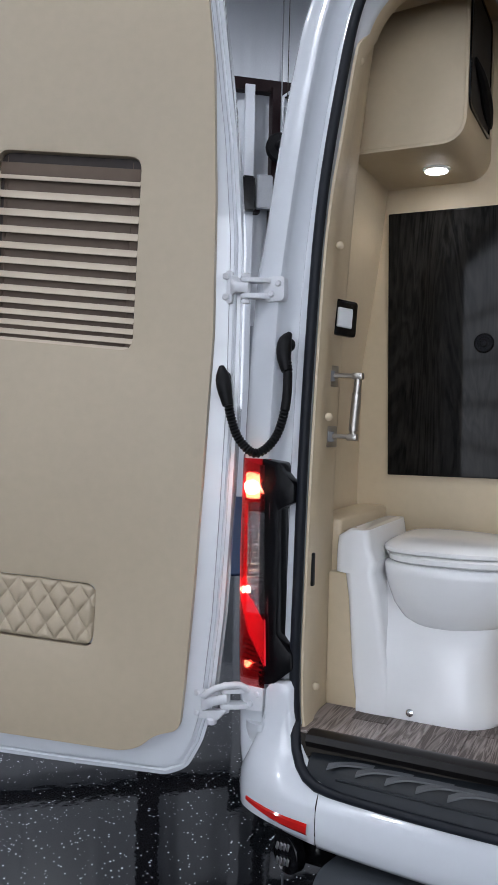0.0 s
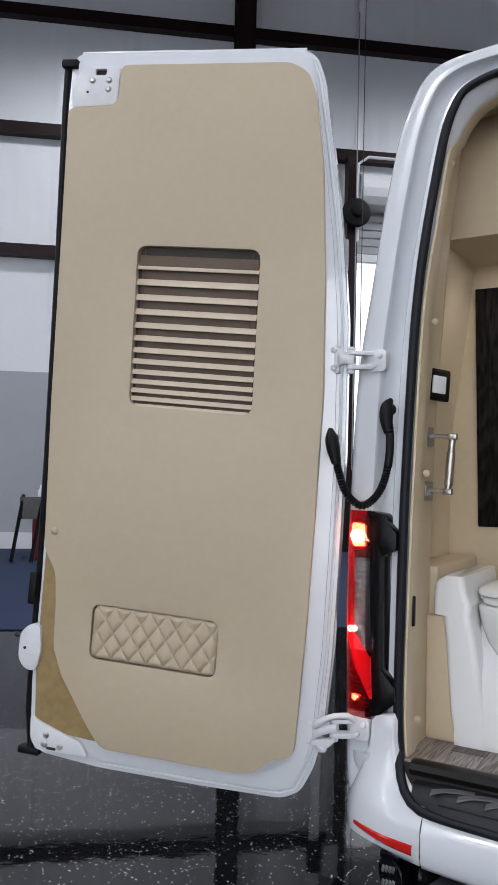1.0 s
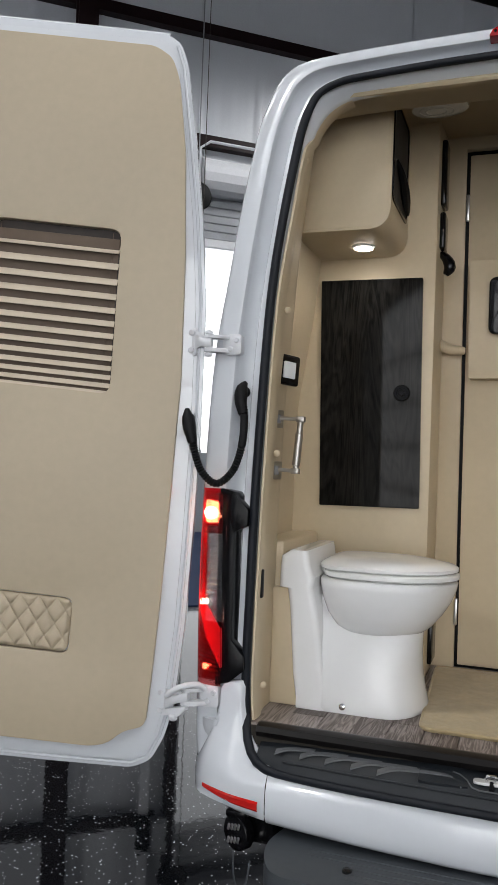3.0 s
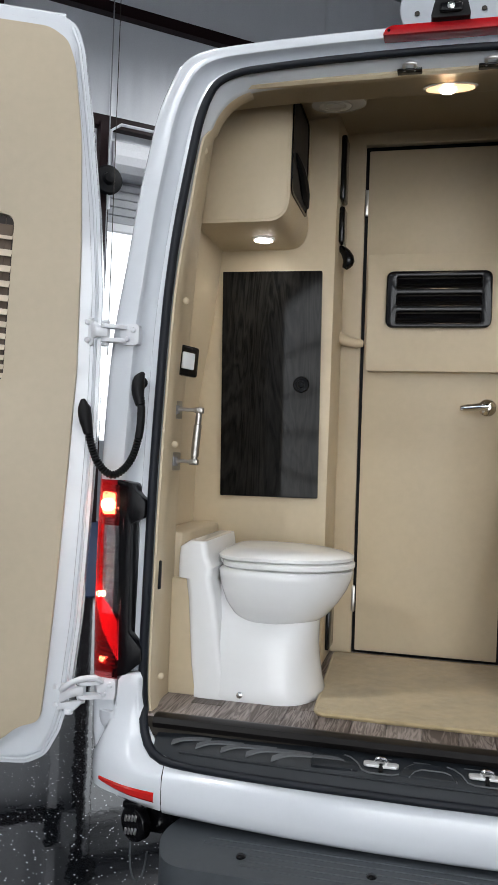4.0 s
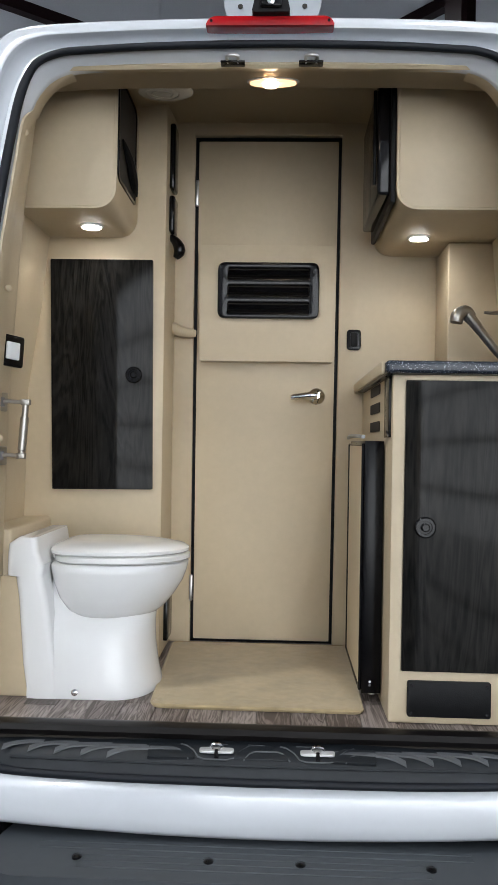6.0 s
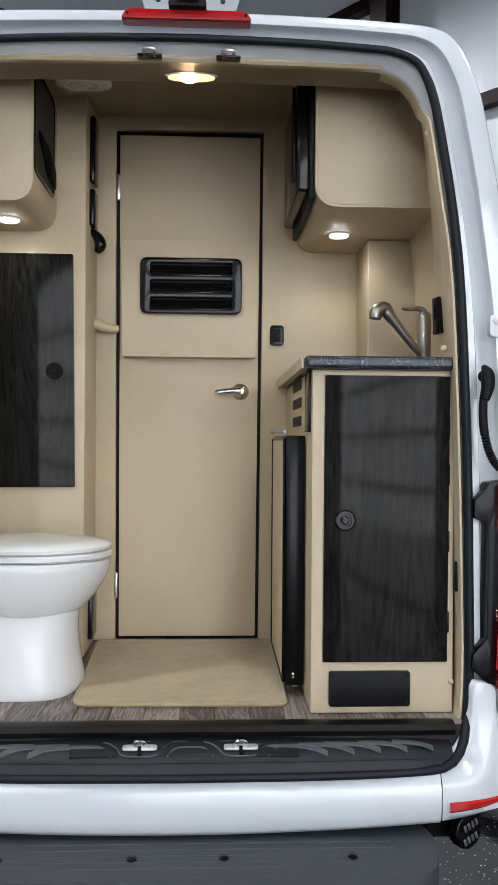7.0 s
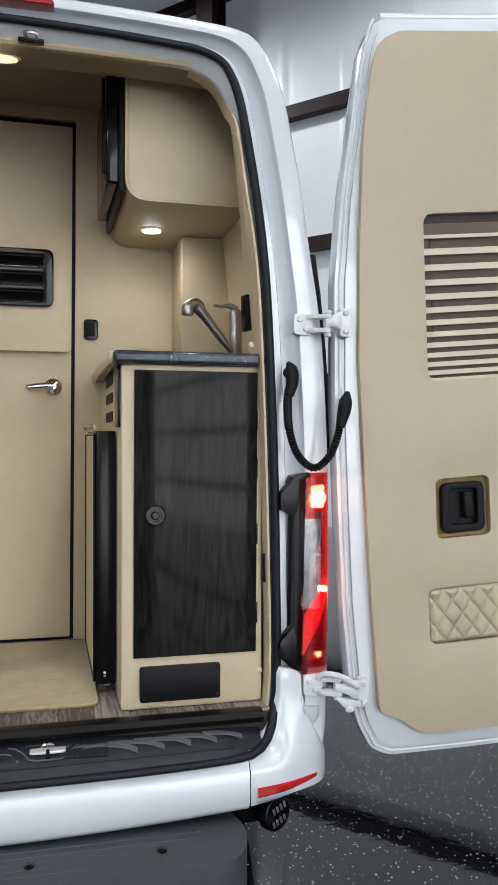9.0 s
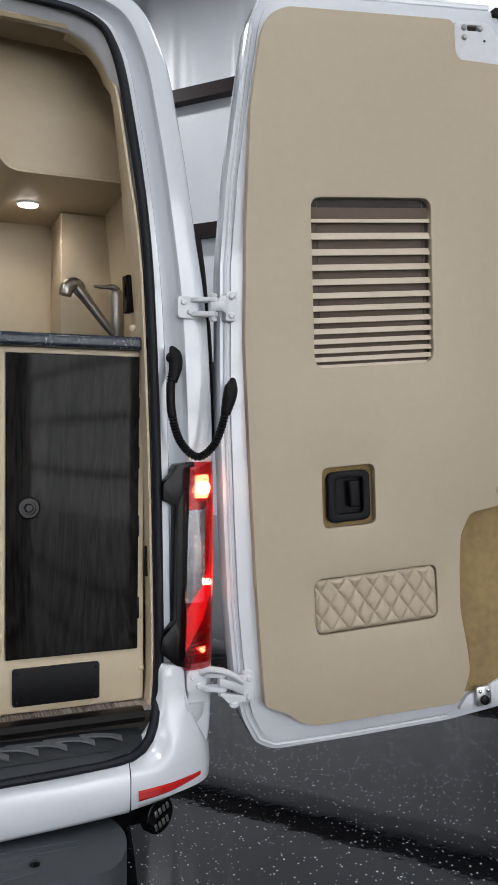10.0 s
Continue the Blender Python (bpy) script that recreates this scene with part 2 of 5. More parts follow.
def box(x0, x1, y0, y1, z0, z1, bev=0.004, seg=2, bm=None):
    bm2 = bmesh.new()
    bmesh.ops.create_cube(bm2, size=1)
    bmesh.ops.scale(bm2, vec=(x1 - x0, y1 - y0, z1 - z0), verts=bm2.verts)
    bmesh.ops.translate(bm2, vec=((x0 + x1) / 2, (y0 + y1) / 2, (z0 + z1) / 2), verts=bm2.verts)
    if bev:
        bmesh.ops.bevel(bm2, geom=bm2.edges[:], offset=bev, segments=seg, affect="EDGES", profile=0.5)
    if bm is None:
        return bm2
    return join(bm, bm2)


def join(bm, other, m=None):
    me = bpy.data.meshes.new("tmp")
    if m is not None:
        bmesh.ops.transform(other, matrix=m, verts=other.verts)
    other.to_mesh(me)
    other.free()
    bm.from_mesh(me)
    bpy.data.meshes.remove(me)
    return bm


def curve(pts, n, closed=False):
    """n points spread evenly along a smooth line through pts."""
    P = [Vector(p) for p in pts]
    k = len(P)
    out = []
    spans = k if closed else k - 1
    for i in range(spans):
        a, b = P[i % k], P[(i + 1) % k]
        p0 = P[(i - 1) % k] if closed or i > 0 else a + (a - b)
        p3 = P[(i + 2) % k] if closed or i + 2 < k else b + (b - a)
        for j in range(24):
            t = j / 24
            out.append(0.5 * (2 * a + (b - p0) * t + (2 * p0 - 5 * a + 4 * b - p3) * t * t + (3 * a - p0 - 3 * b + p3) * t ** 3))
    out.append(P[0] if closed else P[-1])
    d = [0.0]
    for a, b in zip(out, out[1:]):
        d.append(d[-1] + (b - a).length)
    res, j = [], 0
    m = n if closed else n - 1
    for i in range(n):
        s = d[-1] * i / m
        while j + 2 < len(d) and d[j + 1] < s:
            j += 1
        f = (s - d[j]) / max(1e-9, d[j + 1] - d[j])
        res.append(out[j].lerp(out[j + 1], min(1, max(0, f))))
    return res


def loft(rings, closed=False, caps=False, bm=None):
    bm = bm or bmesh.new()
    vs = [[bm.verts.new(p) for p in r] for r in rings]
    n = len(rings[0])
    for a, b in zip(vs, vs[1:]):
        for i in range(n if closed else n - 1):
            j = (i + 1) % n
            bm.faces.new((a[i], a[j], b[j], b[i]))
    if caps:
        bm.faces.new(vs[0])
        bm.faces.new(vs[-1][::-1])
    return bm


def tube(pts, r, n=10, bm=None, caps=True):
    """A round bar along pts; r is one radius or one for each point."""
    P = [Vector(p) for p in pts]
    R = r if isinstance(r, (list, tuple)) else [r] * len(P)
    rings = []
    side = None
    for i, p in enumerate(P):
        d = (P[min(i + 1, len(P) - 1)] - P[max(i - 1, 0)]).normalized()
        if side is None:
            side = d.cross(Vector((0.31, 0.77, 0.55))).normalized()
        side = (side - d * side.dot(d)).normalized()
        up = d.cross(side)
        rings.append([p + (side * math.cos(2 * math.pi * k / n) + up * math.sin(2 * math.pi * k / n)) * R[i] for k in range(n)])
    return loft(rings, True, caps, bm)


def rounded(pts, r, n=5):
    """A closed outline with its corners rounded; r is one radius or one for each corner."""
    P = [Vector((*p, 0)) for p in pts]
    out = []
    for i, p in enumerate(P):
        a, b = P[i - 1], P[(i + 1) % len(P)]
        rr = r[i] if isinstance(r, (list, tuple)) else r
        da, db = (a - p), (b - p)
        c = min(rr, da.length * 0.49, db.length * 0.49)
        if c < 1e-4:
            out.append((p.x, p.y))
            continue
        s, e = p + da.normalized() * c, p + db.normalized() * c
        for k in range(n + 1):
            t = k / n
            q = s * (1 - t) ** 2 + p * 2 * t * (1 - t) + e * t * t
            out.append((q.x, q.y))
    return out


def plate(outer, y0, y1, holes=(), bev=0.0, seg=2, to=None):
    """A flat piece in x and z between depths y0 and y1, with holes through it."""
    to = to or (lambda a, b, d: (a, d, b))
    bm = bmesh.new()
    for loop in (outer, *holes):
        vs = [bm.verts.new(to(a, b, y0)) for a, b in loop]
        for i in range(len(vs)):
            bm.edges.new((vs[i], vs[(i + 1) % len(vs)]))
    bmesh.ops.triangle_fill(bm, use_beauty=True, use_dissolve=False, edges=bm.edges[:])
    rim0 = [e for e in bm.edges if e.is_boundary]
    res = bmesh.ops.extrude_face_region(bm, geom=bm.faces[:], use_keep_orig=True)
    move = Vector(to(0, 0, y1)) - Vector(to(0, 0, y0))
    bmesh.ops.translate(bm, vec=move, verts=[v for v in res["geom"] if isinstance(v, bmesh.types.BMVert)])
    bmesh.ops.recalc_face_normals(bm, faces=bm.faces[:])
    if bev:
        rim = [e for e in bm.edges if len(e.link_faces) == 2 and e.calc_face_angle(0) > 1.2]
        bmesh.ops.bevel(bm, geom=rim, offset=bev, segments=seg, affect="EDGES", profile=0.5, clamp_overlap=True)
    return bm


def disc(c, r, depth, axis, n=20, bev=0.0):
    """A round piece at c, standing out by depth along axis."""
    bm = bmesh.new()
    bmesh.ops.create_cone(bm, cap_ends=True, segments=n, radius1=r, radius2=r, depth=depth)
    if bev:
        top = [e for e in bm.edges if all(v.co.z > 0 for v in e.verts)]
        bmesh.ops.bevel(bm, geom=top, offset=bev, segments=3, affect="EDGES", profile=0.5)
    q = Vector(axis).to_track_quat("Z", "Y").to_matrix().to_4x4()
    bmesh.ops.transform(bm, matrix=Matrix.Translation(Vector(c) + Vector(axis).normalized() * depth / 2) @ q, verts=bm.verts)
    return bm


def lathe(profile, c, axis, n=24):
    """A turned piece: profile of (radius, height) along axis from c."""
    q = Vector(axis).to_track_quat("Z", "Y").to_matrix()
    rings = [[Vector(c) + q @ Vector((r * math.cos(2 * math.pi * k / n), r * math.sin(2 * math.pi * k / n), h)) for k in range(n)] for r, h in profile]
    return loft(rings, True, True)


# ---------------------------------------------------------------- the workshop


def strip(p, q, z0, z1, out, thick, bev=0.0):
    """A long upright slab on the plan line from p to q, thick along out."""
    p, q, out = Vector((*p, 0)), Vector((*q, 0)), Vector(out).normalized()
    bm = bmesh.new()
    c = [p, q, q + out * thick, p + out * thick]
    lo, hi = [bm.verts.new((v.x, v.y, z0)) for v in c], [bm.verts.new((v.x, v.y, z1)) for v in c]
    for i in range(4):
        j = (i + 1) % 4
        bm.faces.new((lo[i], lo[j], hi[j], hi[i]))
    bm.faces.new(lo[::-1])
    bm.faces.new(hi)
    if bev:
        bmesh.ops.bevel(bm, geom=bm.edges[:], offset=bev, segments=2, affect="EDGES")
    return bm


def on_plan(a, b):
    """A place of the workshop's plan: a along the long wall, b towards it, from the corner."""
    v = CORNER + D1 * a + D2 * b
    return (v.x, v.y)


LONG, DEEP, EAVE = 26.0, 22.5, 12.0
GATE = (-7.62, -2.8, 5.7)               # roller gate in the long wall: from, to, clear height


def quilt_wall(name, a0, b0, a1, b1, z0, z1, out, label):
    """A wall faced with insulation that sags in shallow vertical folds."""
    p, q = Vector((*on_plan(a0, b0), 0)), Vector((*on_plan(a1, b1), 0))
    n = max(8, int((q - p).length / 0.07))
    rnd = random.Random(5)
    off = [rnd.uniform(0, 0.010) + (0.035 if k % 18 == 0 else 0) for k in range(n + 1)]
    inn = Vector(out) * -1
    rows = [[Vector((0, 0, z)) + p.lerp(q, k / n) + inn * off[k] * (0.6 + 0.4 * math.sin(z * 1.9 + k)) for k in range(n + 1)] for z in [z0 + (z1 - z0) * i / 14 for i in range(15)]]
    rows.append([v + Vector(out) * 0.2 for v in rows[-1]])
    rows.append([Vector((v.x, v.y, z0)) for v in rows[-1]])
    bm = loft(rows)
    return tagged(part(name, bm, M_FACING, None, smooth=60), label, "wall", kind="structure")


gnd = bmesh.new()
bmesh.ops.create_grid(gnd, x_segments=2, y_segments=2, size=60)
bmesh.ops.translate(gnd, vec=(0, 0, GROUND), verts=gnd.verts)
tagged(part("ground", gnd, M_EPOXY), "glossy black epoxy workshop floor with white flecks", "floor", kind="structure")
W = "white insulated steel workshop wall with shallow folds"
quilt_wall("wall_long_left", -LONG, 0, GATE[0], 0, GROUND + 3.25, EAVE, D2, W)
quilt_wall("wall_long_right", GATE[1], 0, 0.3, 0, GROUND, EAVE, D2, W)
quilt_wall("wall_long_over_gate", GATE[0], 0, GATE[1], 0, GATE[2], EAVE, D2, W)
tagged(part("wall_long_base", strip(on_plan(-LONG, -0.02), on_plan(GATE[0], -0.02), GROUND, GROUND + 3.25, D2, 0.3), M_OFFICE),
       "grey painted lower part of the workshop wall", "wall", kind="structure")
tagged(part("baseboard", strip(on_plan(-LONG, -0.06), on_plan(GATE[0], -0.06), GROUND, GROUND + 0.3, D2, 0.04, 0.005), M_HINGE),
       "white skirting along the grey wall", "skirting", kind="structure")
quilt_wall("wall_end", 0, 0, 0, -DEEP, GROUND, EAVE, D1, W)
quilt_wall("wall_far_end", -LONG, 0, -LONG, -DEEP, GROUND, EAVE, -D1, W)
BACKGATE = (-20.6, -11.0, 4.6)          # second gate, unseen behind the camera, widened to let in fill light
quilt_wall("wall_back_left", -LONG, -DEEP, BACKGATE[0], -DEEP, GROUND, EAVE, -D2, W)
quilt_wall("wall_back_right", BACKGATE[1], -DEEP, 0, -DEEP, GROUND, EAVE, -D2, W)
quilt_wall("wall_back_over_gate", BACKGATE[0], -DEEP, BACKGATE[1], -DEEP, BACKGATE[2], EAVE, -D2, W)
roof = bmesh.new()
for a, b in ((0.3, 0.3), (-LONG, 0.3), (-LONG, -DEEP), (0.3, -DEEP)):
    roof.verts.new((*on_plan(a, b), EAVE))
roof.faces.new(roof.verts[:])
bmesh.ops.solidify(roof, geom=roof.faces[:], thickness=0.2)
tagged(part("ceiling", roof, M_CEIL), "grey insulated steel roof lining", "ceiling", kind="structure")


def girt(a0, b0, a1, b1, z, out):
    """A rolled steel rail: a deep web with a lip above and below."""
    sec = ((0, -0.11), (0.2, -0.11), (0.2, -0.08), (0.03, -0.08), (0.03, 0.08), (0.2, 0.08), (0.2, 0.11), (0, 0.11))
    bm = loft([[Vector((*on_plan(a, b), z + h)) + Vector(out) * o for o, h in sec] for a, b in ((a0, b0), (a1, b1))], True, True)
    return tagged(part("wall_girt", bm, M_GIRT), "dark red steel girt along the workshop wall", "steel beam", "wall girts")


for z in (5.38, 7.64):
    girt(-LONG, -0.22, GATE[0] - 0.4, -0.22, z, D2)
girt(-LONG, -0.22, 0, -0.22, 9.85, D2)
girt(GATE[0] - 0.4, -0.22, 0, -0.22, 7.64, D2)
for z in (2.4, 4.73, 7.05, 9.6):
    girt(-0.22, 0, -0.22, -DEEP, z, D1)


for z in (2.4, 4.9, 7.3, 9.7):
    if z > 4.6:
        girt(-LONG, -DEEP + 0.22, 0, -DEEP + 0.22, z, -D2)
    girt(-LONG + 0.22, 0, -LONG + 0.22, -DEEP, z, -D1)


def column(a, b, along, label):
    """A steel column with two flanges and a web."""
    u = D1 if along else D2
    v = D2 if along else D1
    c = Vector((*on_plan(a, b), 0))
    sec = ((-0.18, -0.2), (0.18, -0.2), (0.18, -0.18), (0.01, -0.18), (0.01, 0.18), (0.18, 0.18), (0.18, 0.2), (-0.18, 0.2), (-0.18, 0.18), (-0.01, 0.18), (-0.01, -0.18), (-0.18, -0.18))
    bm = loft([[c + u * k + v * o + Vector((0, 0, z)) for k, o in sec] for z in (GROUND, EAVE)], True, True)
    return tagged(part("steel_column", bm, M_GIRT), label, "column", "steel columns")


column(-9.95, -0.5, True, "dark red steel column against the workshop wall")
column(-0.5, -6.36, False, "dark red steel column against the workshop wall")
column(-0.5, -13.5, False, "dark red steel column against the workshop wall")

# roller gate, rolled half way up, with daylight beyond
gate = thing("roller_gate", (*on_plan((GATE[0] + GATE[1]) / 2, -0.1), GROUND), "half open white roller gate with slatted curtain", "gate")
for k in range(5):
    z = 5.72 + k * 0.16
    part("slat", strip(on_plan(GATE[0], -0.16), on_plan(GATE[1], -0.16), z, z + 0.15, D2, 0.05, 0.012), M_GREY, gate)
part("bottom_bar", strip(on_plan(GATE[0], -0.2), on_plan(GATE[1], -0.2), 5.55, 5.71, D2, 0.1, 0.01), M_HINGE, gate)
drum = [[Vector((*on_plan(a, -0.30 + 0.34 * math.cos(w)), 6.88 + 0.36 * math.sin(w))) for w in [2 * math.pi * i / 14 for i in range(14)]] for a in (GATE[0], GATE[1])]
part("curtain_drum", loft(drum, True, True), M_HINGE, gate, "white rolled-up curtain", smooth=20)
part("guide_rail", strip(on_plan(GATE[0] - 0.22, -0.3), on_plan(GATE[0] - 0.02, -0.3), GROUND, 7.6, D2, 0.25), M_GIRT, gate)
part("guide_rail", strip(on_plan(GATE[1] + 0.02, -0.3), on_plan(GATE[1] + 0.22, -0.3), GROUND, 7.6, D2, 0.25), M_GIRT, gate)
hx, hy = on_plan(GATE[0] - 0.12, -0.55)
part("chain_hoist", lathe([(0.05, -0.1), (0.20, -0.1), (0.27, -0.06), (0.24, -0.02), (0.28, 0.02), (0.25, 0.06), (0.12, 0.08), (0.10, 0.2), (0.03, 0.22)], (hx, hy, 6.4), -D2), M_RUBBER, gate, "black chain hoist wheel")
part("control_box", strip(on_plan(GATE[0] - 0.52, -0.45), on_plan(GATE[0] - 0.22, -0.45), 5.30, 5.92, D2, 0.15, 0.02), M_GREY, gate, "grey gate control box")
part("hoist_chain", tube([(hx, hy, 10.3), (hx, hy, 1.5)], 0.012, 6), M_GREY, gate)
part("motor", strip(on_plan(GATE[0] - 0.78, -0.4), on_plan(GATE[0] - 0.54, -0.4), 5.25, 5.9, D2, 0.2, 0.03), M_PLASTIC, gate, "black gate motor")
part("wall_track", strip(on_plan(GATE[0] - 0.74, -0.3), on_plan(GATE[0] - 0.56, -0.3), GROUND, 7.6, D2, 0.08), M_FACING, gate)
part("conduit", tube([(*on_plan(GATE[0] - 0.05, -0.4), 5.9), (*on_plan(GATE[0] - 0.05, -0.4), 7.4), (*on_plan(GATE[0] + 0.15, -0.4), 7.55), (*on_plan(GATE[0] + 1.6, -0.4), 7.55)], 0.03, 8), M_FACING, gate)
tagged(part("backdrop", strip(on_plan(GATE[0] - 4, 3), on_plan(GATE[1] + 4, 3), GROUND, 9, D2, 0.1), M_DAY), "bright daylight outside the gate", "daylight", kind="structure")
# unseen glowing sheet added to light the van's inside from behind
tagged(part("backdrop_back", strip(on_plan(BACKGATE[0] - 1.5, -DEEP - 2), on_plan(BACKGATE[1] + 1.5, -DEEP - 2), GROUND, 7, -D2, 0.1), M_DAYBACK), "added glow behind the unseen second gate", "daylight", kind="structure")
# unseen bars added for the dark lines mirrored in the cupboard doors
for z in (0.79, 1.65, 2.5, 3.4):
    tagged(part("gate_bar", strip(on_plan(BACKGATE[0], -DEEP - 0.05), on_plan(BACKGATE[1], -DEEP - 0.05), z - 0.05, z + 0.05, -D2, 0.05), M_GIRT), "added dark bar across the unseen second gate", "steel beam", "gate bars")
tagged(part("blue_partition", strip(on_plan(GATE[0], 0.12), on_plan(GATE[1], 0.12), GROUND, 1.5, D2, 0.1), M_OFFICE), "low grey partition in the gate opening", "partition", kind="structure")
tagged(part("wire_cable", tube([(*on_plan(-7.9, -1.5), EAVE), (*on_plan(-7.9, -1.5), 3.0)], 0.007, 6), M_DARK), "thin dark cable hanging from the roof", "cable")

# office corner behind the left door
blue = strip(on_plan(-25.5, -7.6), on_plan(-7.0, -7.6), GROUND + 0.002, GROUND + 0.012, D2, 7.5)
tagged(part("blue_carpet", blue, M_BLUE), "dark blue carpet laid on the workshop floor", "carpet")
desk = thing("desk", (*on_plan(-12.6, -1.6), GROUND), "desk covered with a dark red cloth", "desk")
part("cloth", strip(on_plan(-13.4, -2.0), on_plan(-11.9, -2.0), GROUND + 0.012, 0.86, D2, 0.8, 0.03), M_RED, desk)
part("desktop", strip(on_plan(-13.45, -2.05), on_plan(-11.85, -2.05), 0.864, 0.90, D2, 0.9, 0.008), M_TRIM, desk)
mon = thing("monitor", (*on_plan(-12.73, -1.6), 0.90), "black flat computer monitor on the desk", "monitor")
part("screen", strip(on_plan(-13.28, -1.7), on_plan(-12.68, -1.7), 1.0, 1.42, D2, 0.05, 0.01), M_PLASTIC, mon)
part("stand", strip(on_plan(-13.02, -1.62), on_plan(-12.9, -1.62), 0.901, 1.05, D2, 0.04), M_PLASTIC, mon)
tagged(part("spray_bottle", lathe([(0.035, 0), (0.04, 0.02), (0.04, 0.14), (0.015, 0.18), (0.015, 0.23)], (*on_plan(-13.3, -1.85), 0.901), (0, 0, 1), 12), M_FACING), "small white bottle standing on the desk", "bottle")
chair = thing("folding_chair", (*on_plan(-13.5, -2.3), GROUND), "folded black metal chair leaning by the desk", "chair")
for k in (0.0, 0.3):
    x, y = on_plan(-13.66 + k, -2.4)
    x2, y2 = on_plan(-13.53 + k, -2.15)
    part("leg", tube([(x, y, GROUND + 0.03), (x2, y2, 0.98)], 0.03, 8), M_PLASTIC, chair)
part("backrest", strip(on_plan(-13.58, -2.2), on_plan(-13.2, -2.2), 0.6, 0.95, D2, 0.03, 0.01), M_PLASTIC, chair)

# ---------------------------------------------------------------- the van's shell
# outer edge and door seal of the rear, from below upwards to the middle of the roof (x, z)
OUT = [(0.940, 0.46), (0.958, 0.54), (0.964, 0.62), (0.966, 0.75), (0.968, 1.0), (0.968, 1.32), (0.949, 1.7), (0.912, 1.95), (0.881, 2.15), (0.853, 2.297), (0.833, 2.39), (0.808, 2.46), (0.765, 2.54), (0.70, 2.580), (0.55, 2.594), (0.309, 2.602), (0, 2.606)]
SEAL = [(0.745, 0.552), (0.786, 0.605), (0.800, 0.68), (0.805, 0.80), (0.802, 1.0), (0.795, 1.35), (0.778, 1.75), (0.763, 1.95), (0.741, 2.117), (0.711, 2.29), (0.692, 2.38), (0.670, 2.44), (0.640, 2.482), (0.58, 2.506), (0.5, 2.514), (0.3, 2.524), (0, 2.529)]
SIDE = [(0.99, 0.46), (0.995, 0.54), (1.0, 0.62), (1.0, 0.75), (1.01, 1.0), (1.018, 1.32), (1.015, 1.7), (1.0, 1.95), (0.972, 2.15), (0.945, 2.297), (0.925, 2.40), (0.905, 2.49), (0.87, 2.59), (0.79, 2.70), (0.6, 2.745), (0.33, 2.762), (0, 2.768)]
RIM = [(0.735, 0.56), (0.774, 0.61), (0.788, 0.68), (0.792, 0.80), (0.789, 1.0), (0.780, 1.35), (0.764, 1.75), (0.748, 1.95), (0.722, 2.117), (0.695, 2.29), (0.675, 2.36), (0.652, 2.41), (0.615, 2.45), (0.56, 2.474), (0.48, 2.482), (0.3, 2.492), (0, 2.497)]


def arch(half):
    """The whole line over the roof, from the left foot to the right foot."""
    return [Vector((-x, 0, z)) for x, z in half[:-1]] + [Vector((x, 0, z)) for x, z in half[::-1]]


def even(line):
    """Line points spread alike on every arch."""
    out = []
    for i in range(len(line) - 1):
        p0, a, b, p3 = line[max(i - 1, 0)], line[i], line[i + 1], line[min(i + 2, len(line) - 1)]
        for j in range(5):
            t = j / 5
            out.append(0.5 * (2 * a + (b - p0) * t + (2 * p0 - 5 * a + 4 * b - p3) * t * t + (3 * a - p0 - 3 * b + p3) * t ** 3))
    return out + [line[-1]]


A_OUT, A_SEAL, A_SIDE, A_RIM = (even(arch(c)) for c in (OUT, SEAL, SIDE, RIM))


def between(f, y):
    return [p.lerp(q, f) + Vector((0, y, 0)) for p, q in zip(A_OUT, A_SEAL)]


van = thing("camper_van", (0, 1.5, GROUND), "white high-roof camper van with open rear doors", "van")
rings = [[p + Vector((0, y, 0)) for p in A_SIDE] for y in (5.2, 3.0, 1.4, 0.55)]
rings += [[p.lerp(q, f) + Vector((0, y, 0)) for p, q in zip(A_SIDE, A_OUT)] for f, y in ((0.25, 0.36), (0.6, 0.2), (0.9, 0.10))]
rings += [between(f, y) for f, y in ((0.0, 0.065), (0.015, 0.035), (0.05, 0.014), (0.10, 0.006), (0.16, 0.003), (0.44, 0.0), (0.475, 0.001), (0.495, 0.006), (0.505, 0.016), (0.53, 0.024), (0.70, 0.050), (0.735, 0.052), (0.755, 0.047), (0.77, 0.030), (0.79, 0.025), (0.86, 0.024), (0.98, 0.026))]
rings += [[p.lerp(q, f) + Vector((0, y, 0)) for p, q in zip(A_SEAL, A_RIM)] for f, y in ((0.1, 0.018), (0.5, 0.036), (0.9, 0.054), (1.0, 0.060), (1.0, 0.080))]
part("rear_frame", loft(rings), M_PAINT, van, "white painted body with rear door frame", smooth=38)
seal_pts = [p + Vector((0, 0.012, 0)) for p in A_SEAL]
foot = [Vector((0.788, -0.012, 0.630)), Vector((0.772, -0.030, 0.586)), Vector((0.737, -0.055, 0.554)), Vector((0.66, -0.076, 0.541)), Vector((0.4, -0.10, 0.540)), Vector((0, -0.108, 0.540))]
seal_pts = [p for p in seal_pts if p.z > 0.66]
low = curve([Vector((abs(seal_pts[0].x), seal_pts[0].y, seal_pts[0].z))] + foot, 26)[1:]
loop = seal_pts + low + [Vector((-p.x, p.y, p.z)) for p in low[-2::-1]]
part("door_seal", tube(loop + [loop[0]], [0.0132 - 0.0022 * min(1, max(0, (p.z - 2.40) / 0.1)) - (0.0022 * min(1, max(0, (0.72 - abs(p.x)) / 0.1)) if p.z < 0.6 else 0) for p in loop + [loop[0]]], 10, caps=False), M_SEAL, van, "black rubber door seal round the opening")
fr = box(-1.0, 1.0, 5.1, 5.2, 0.5, 2.6, 0.02)
part("front_bulkhead", fr, M_PAINT, van)
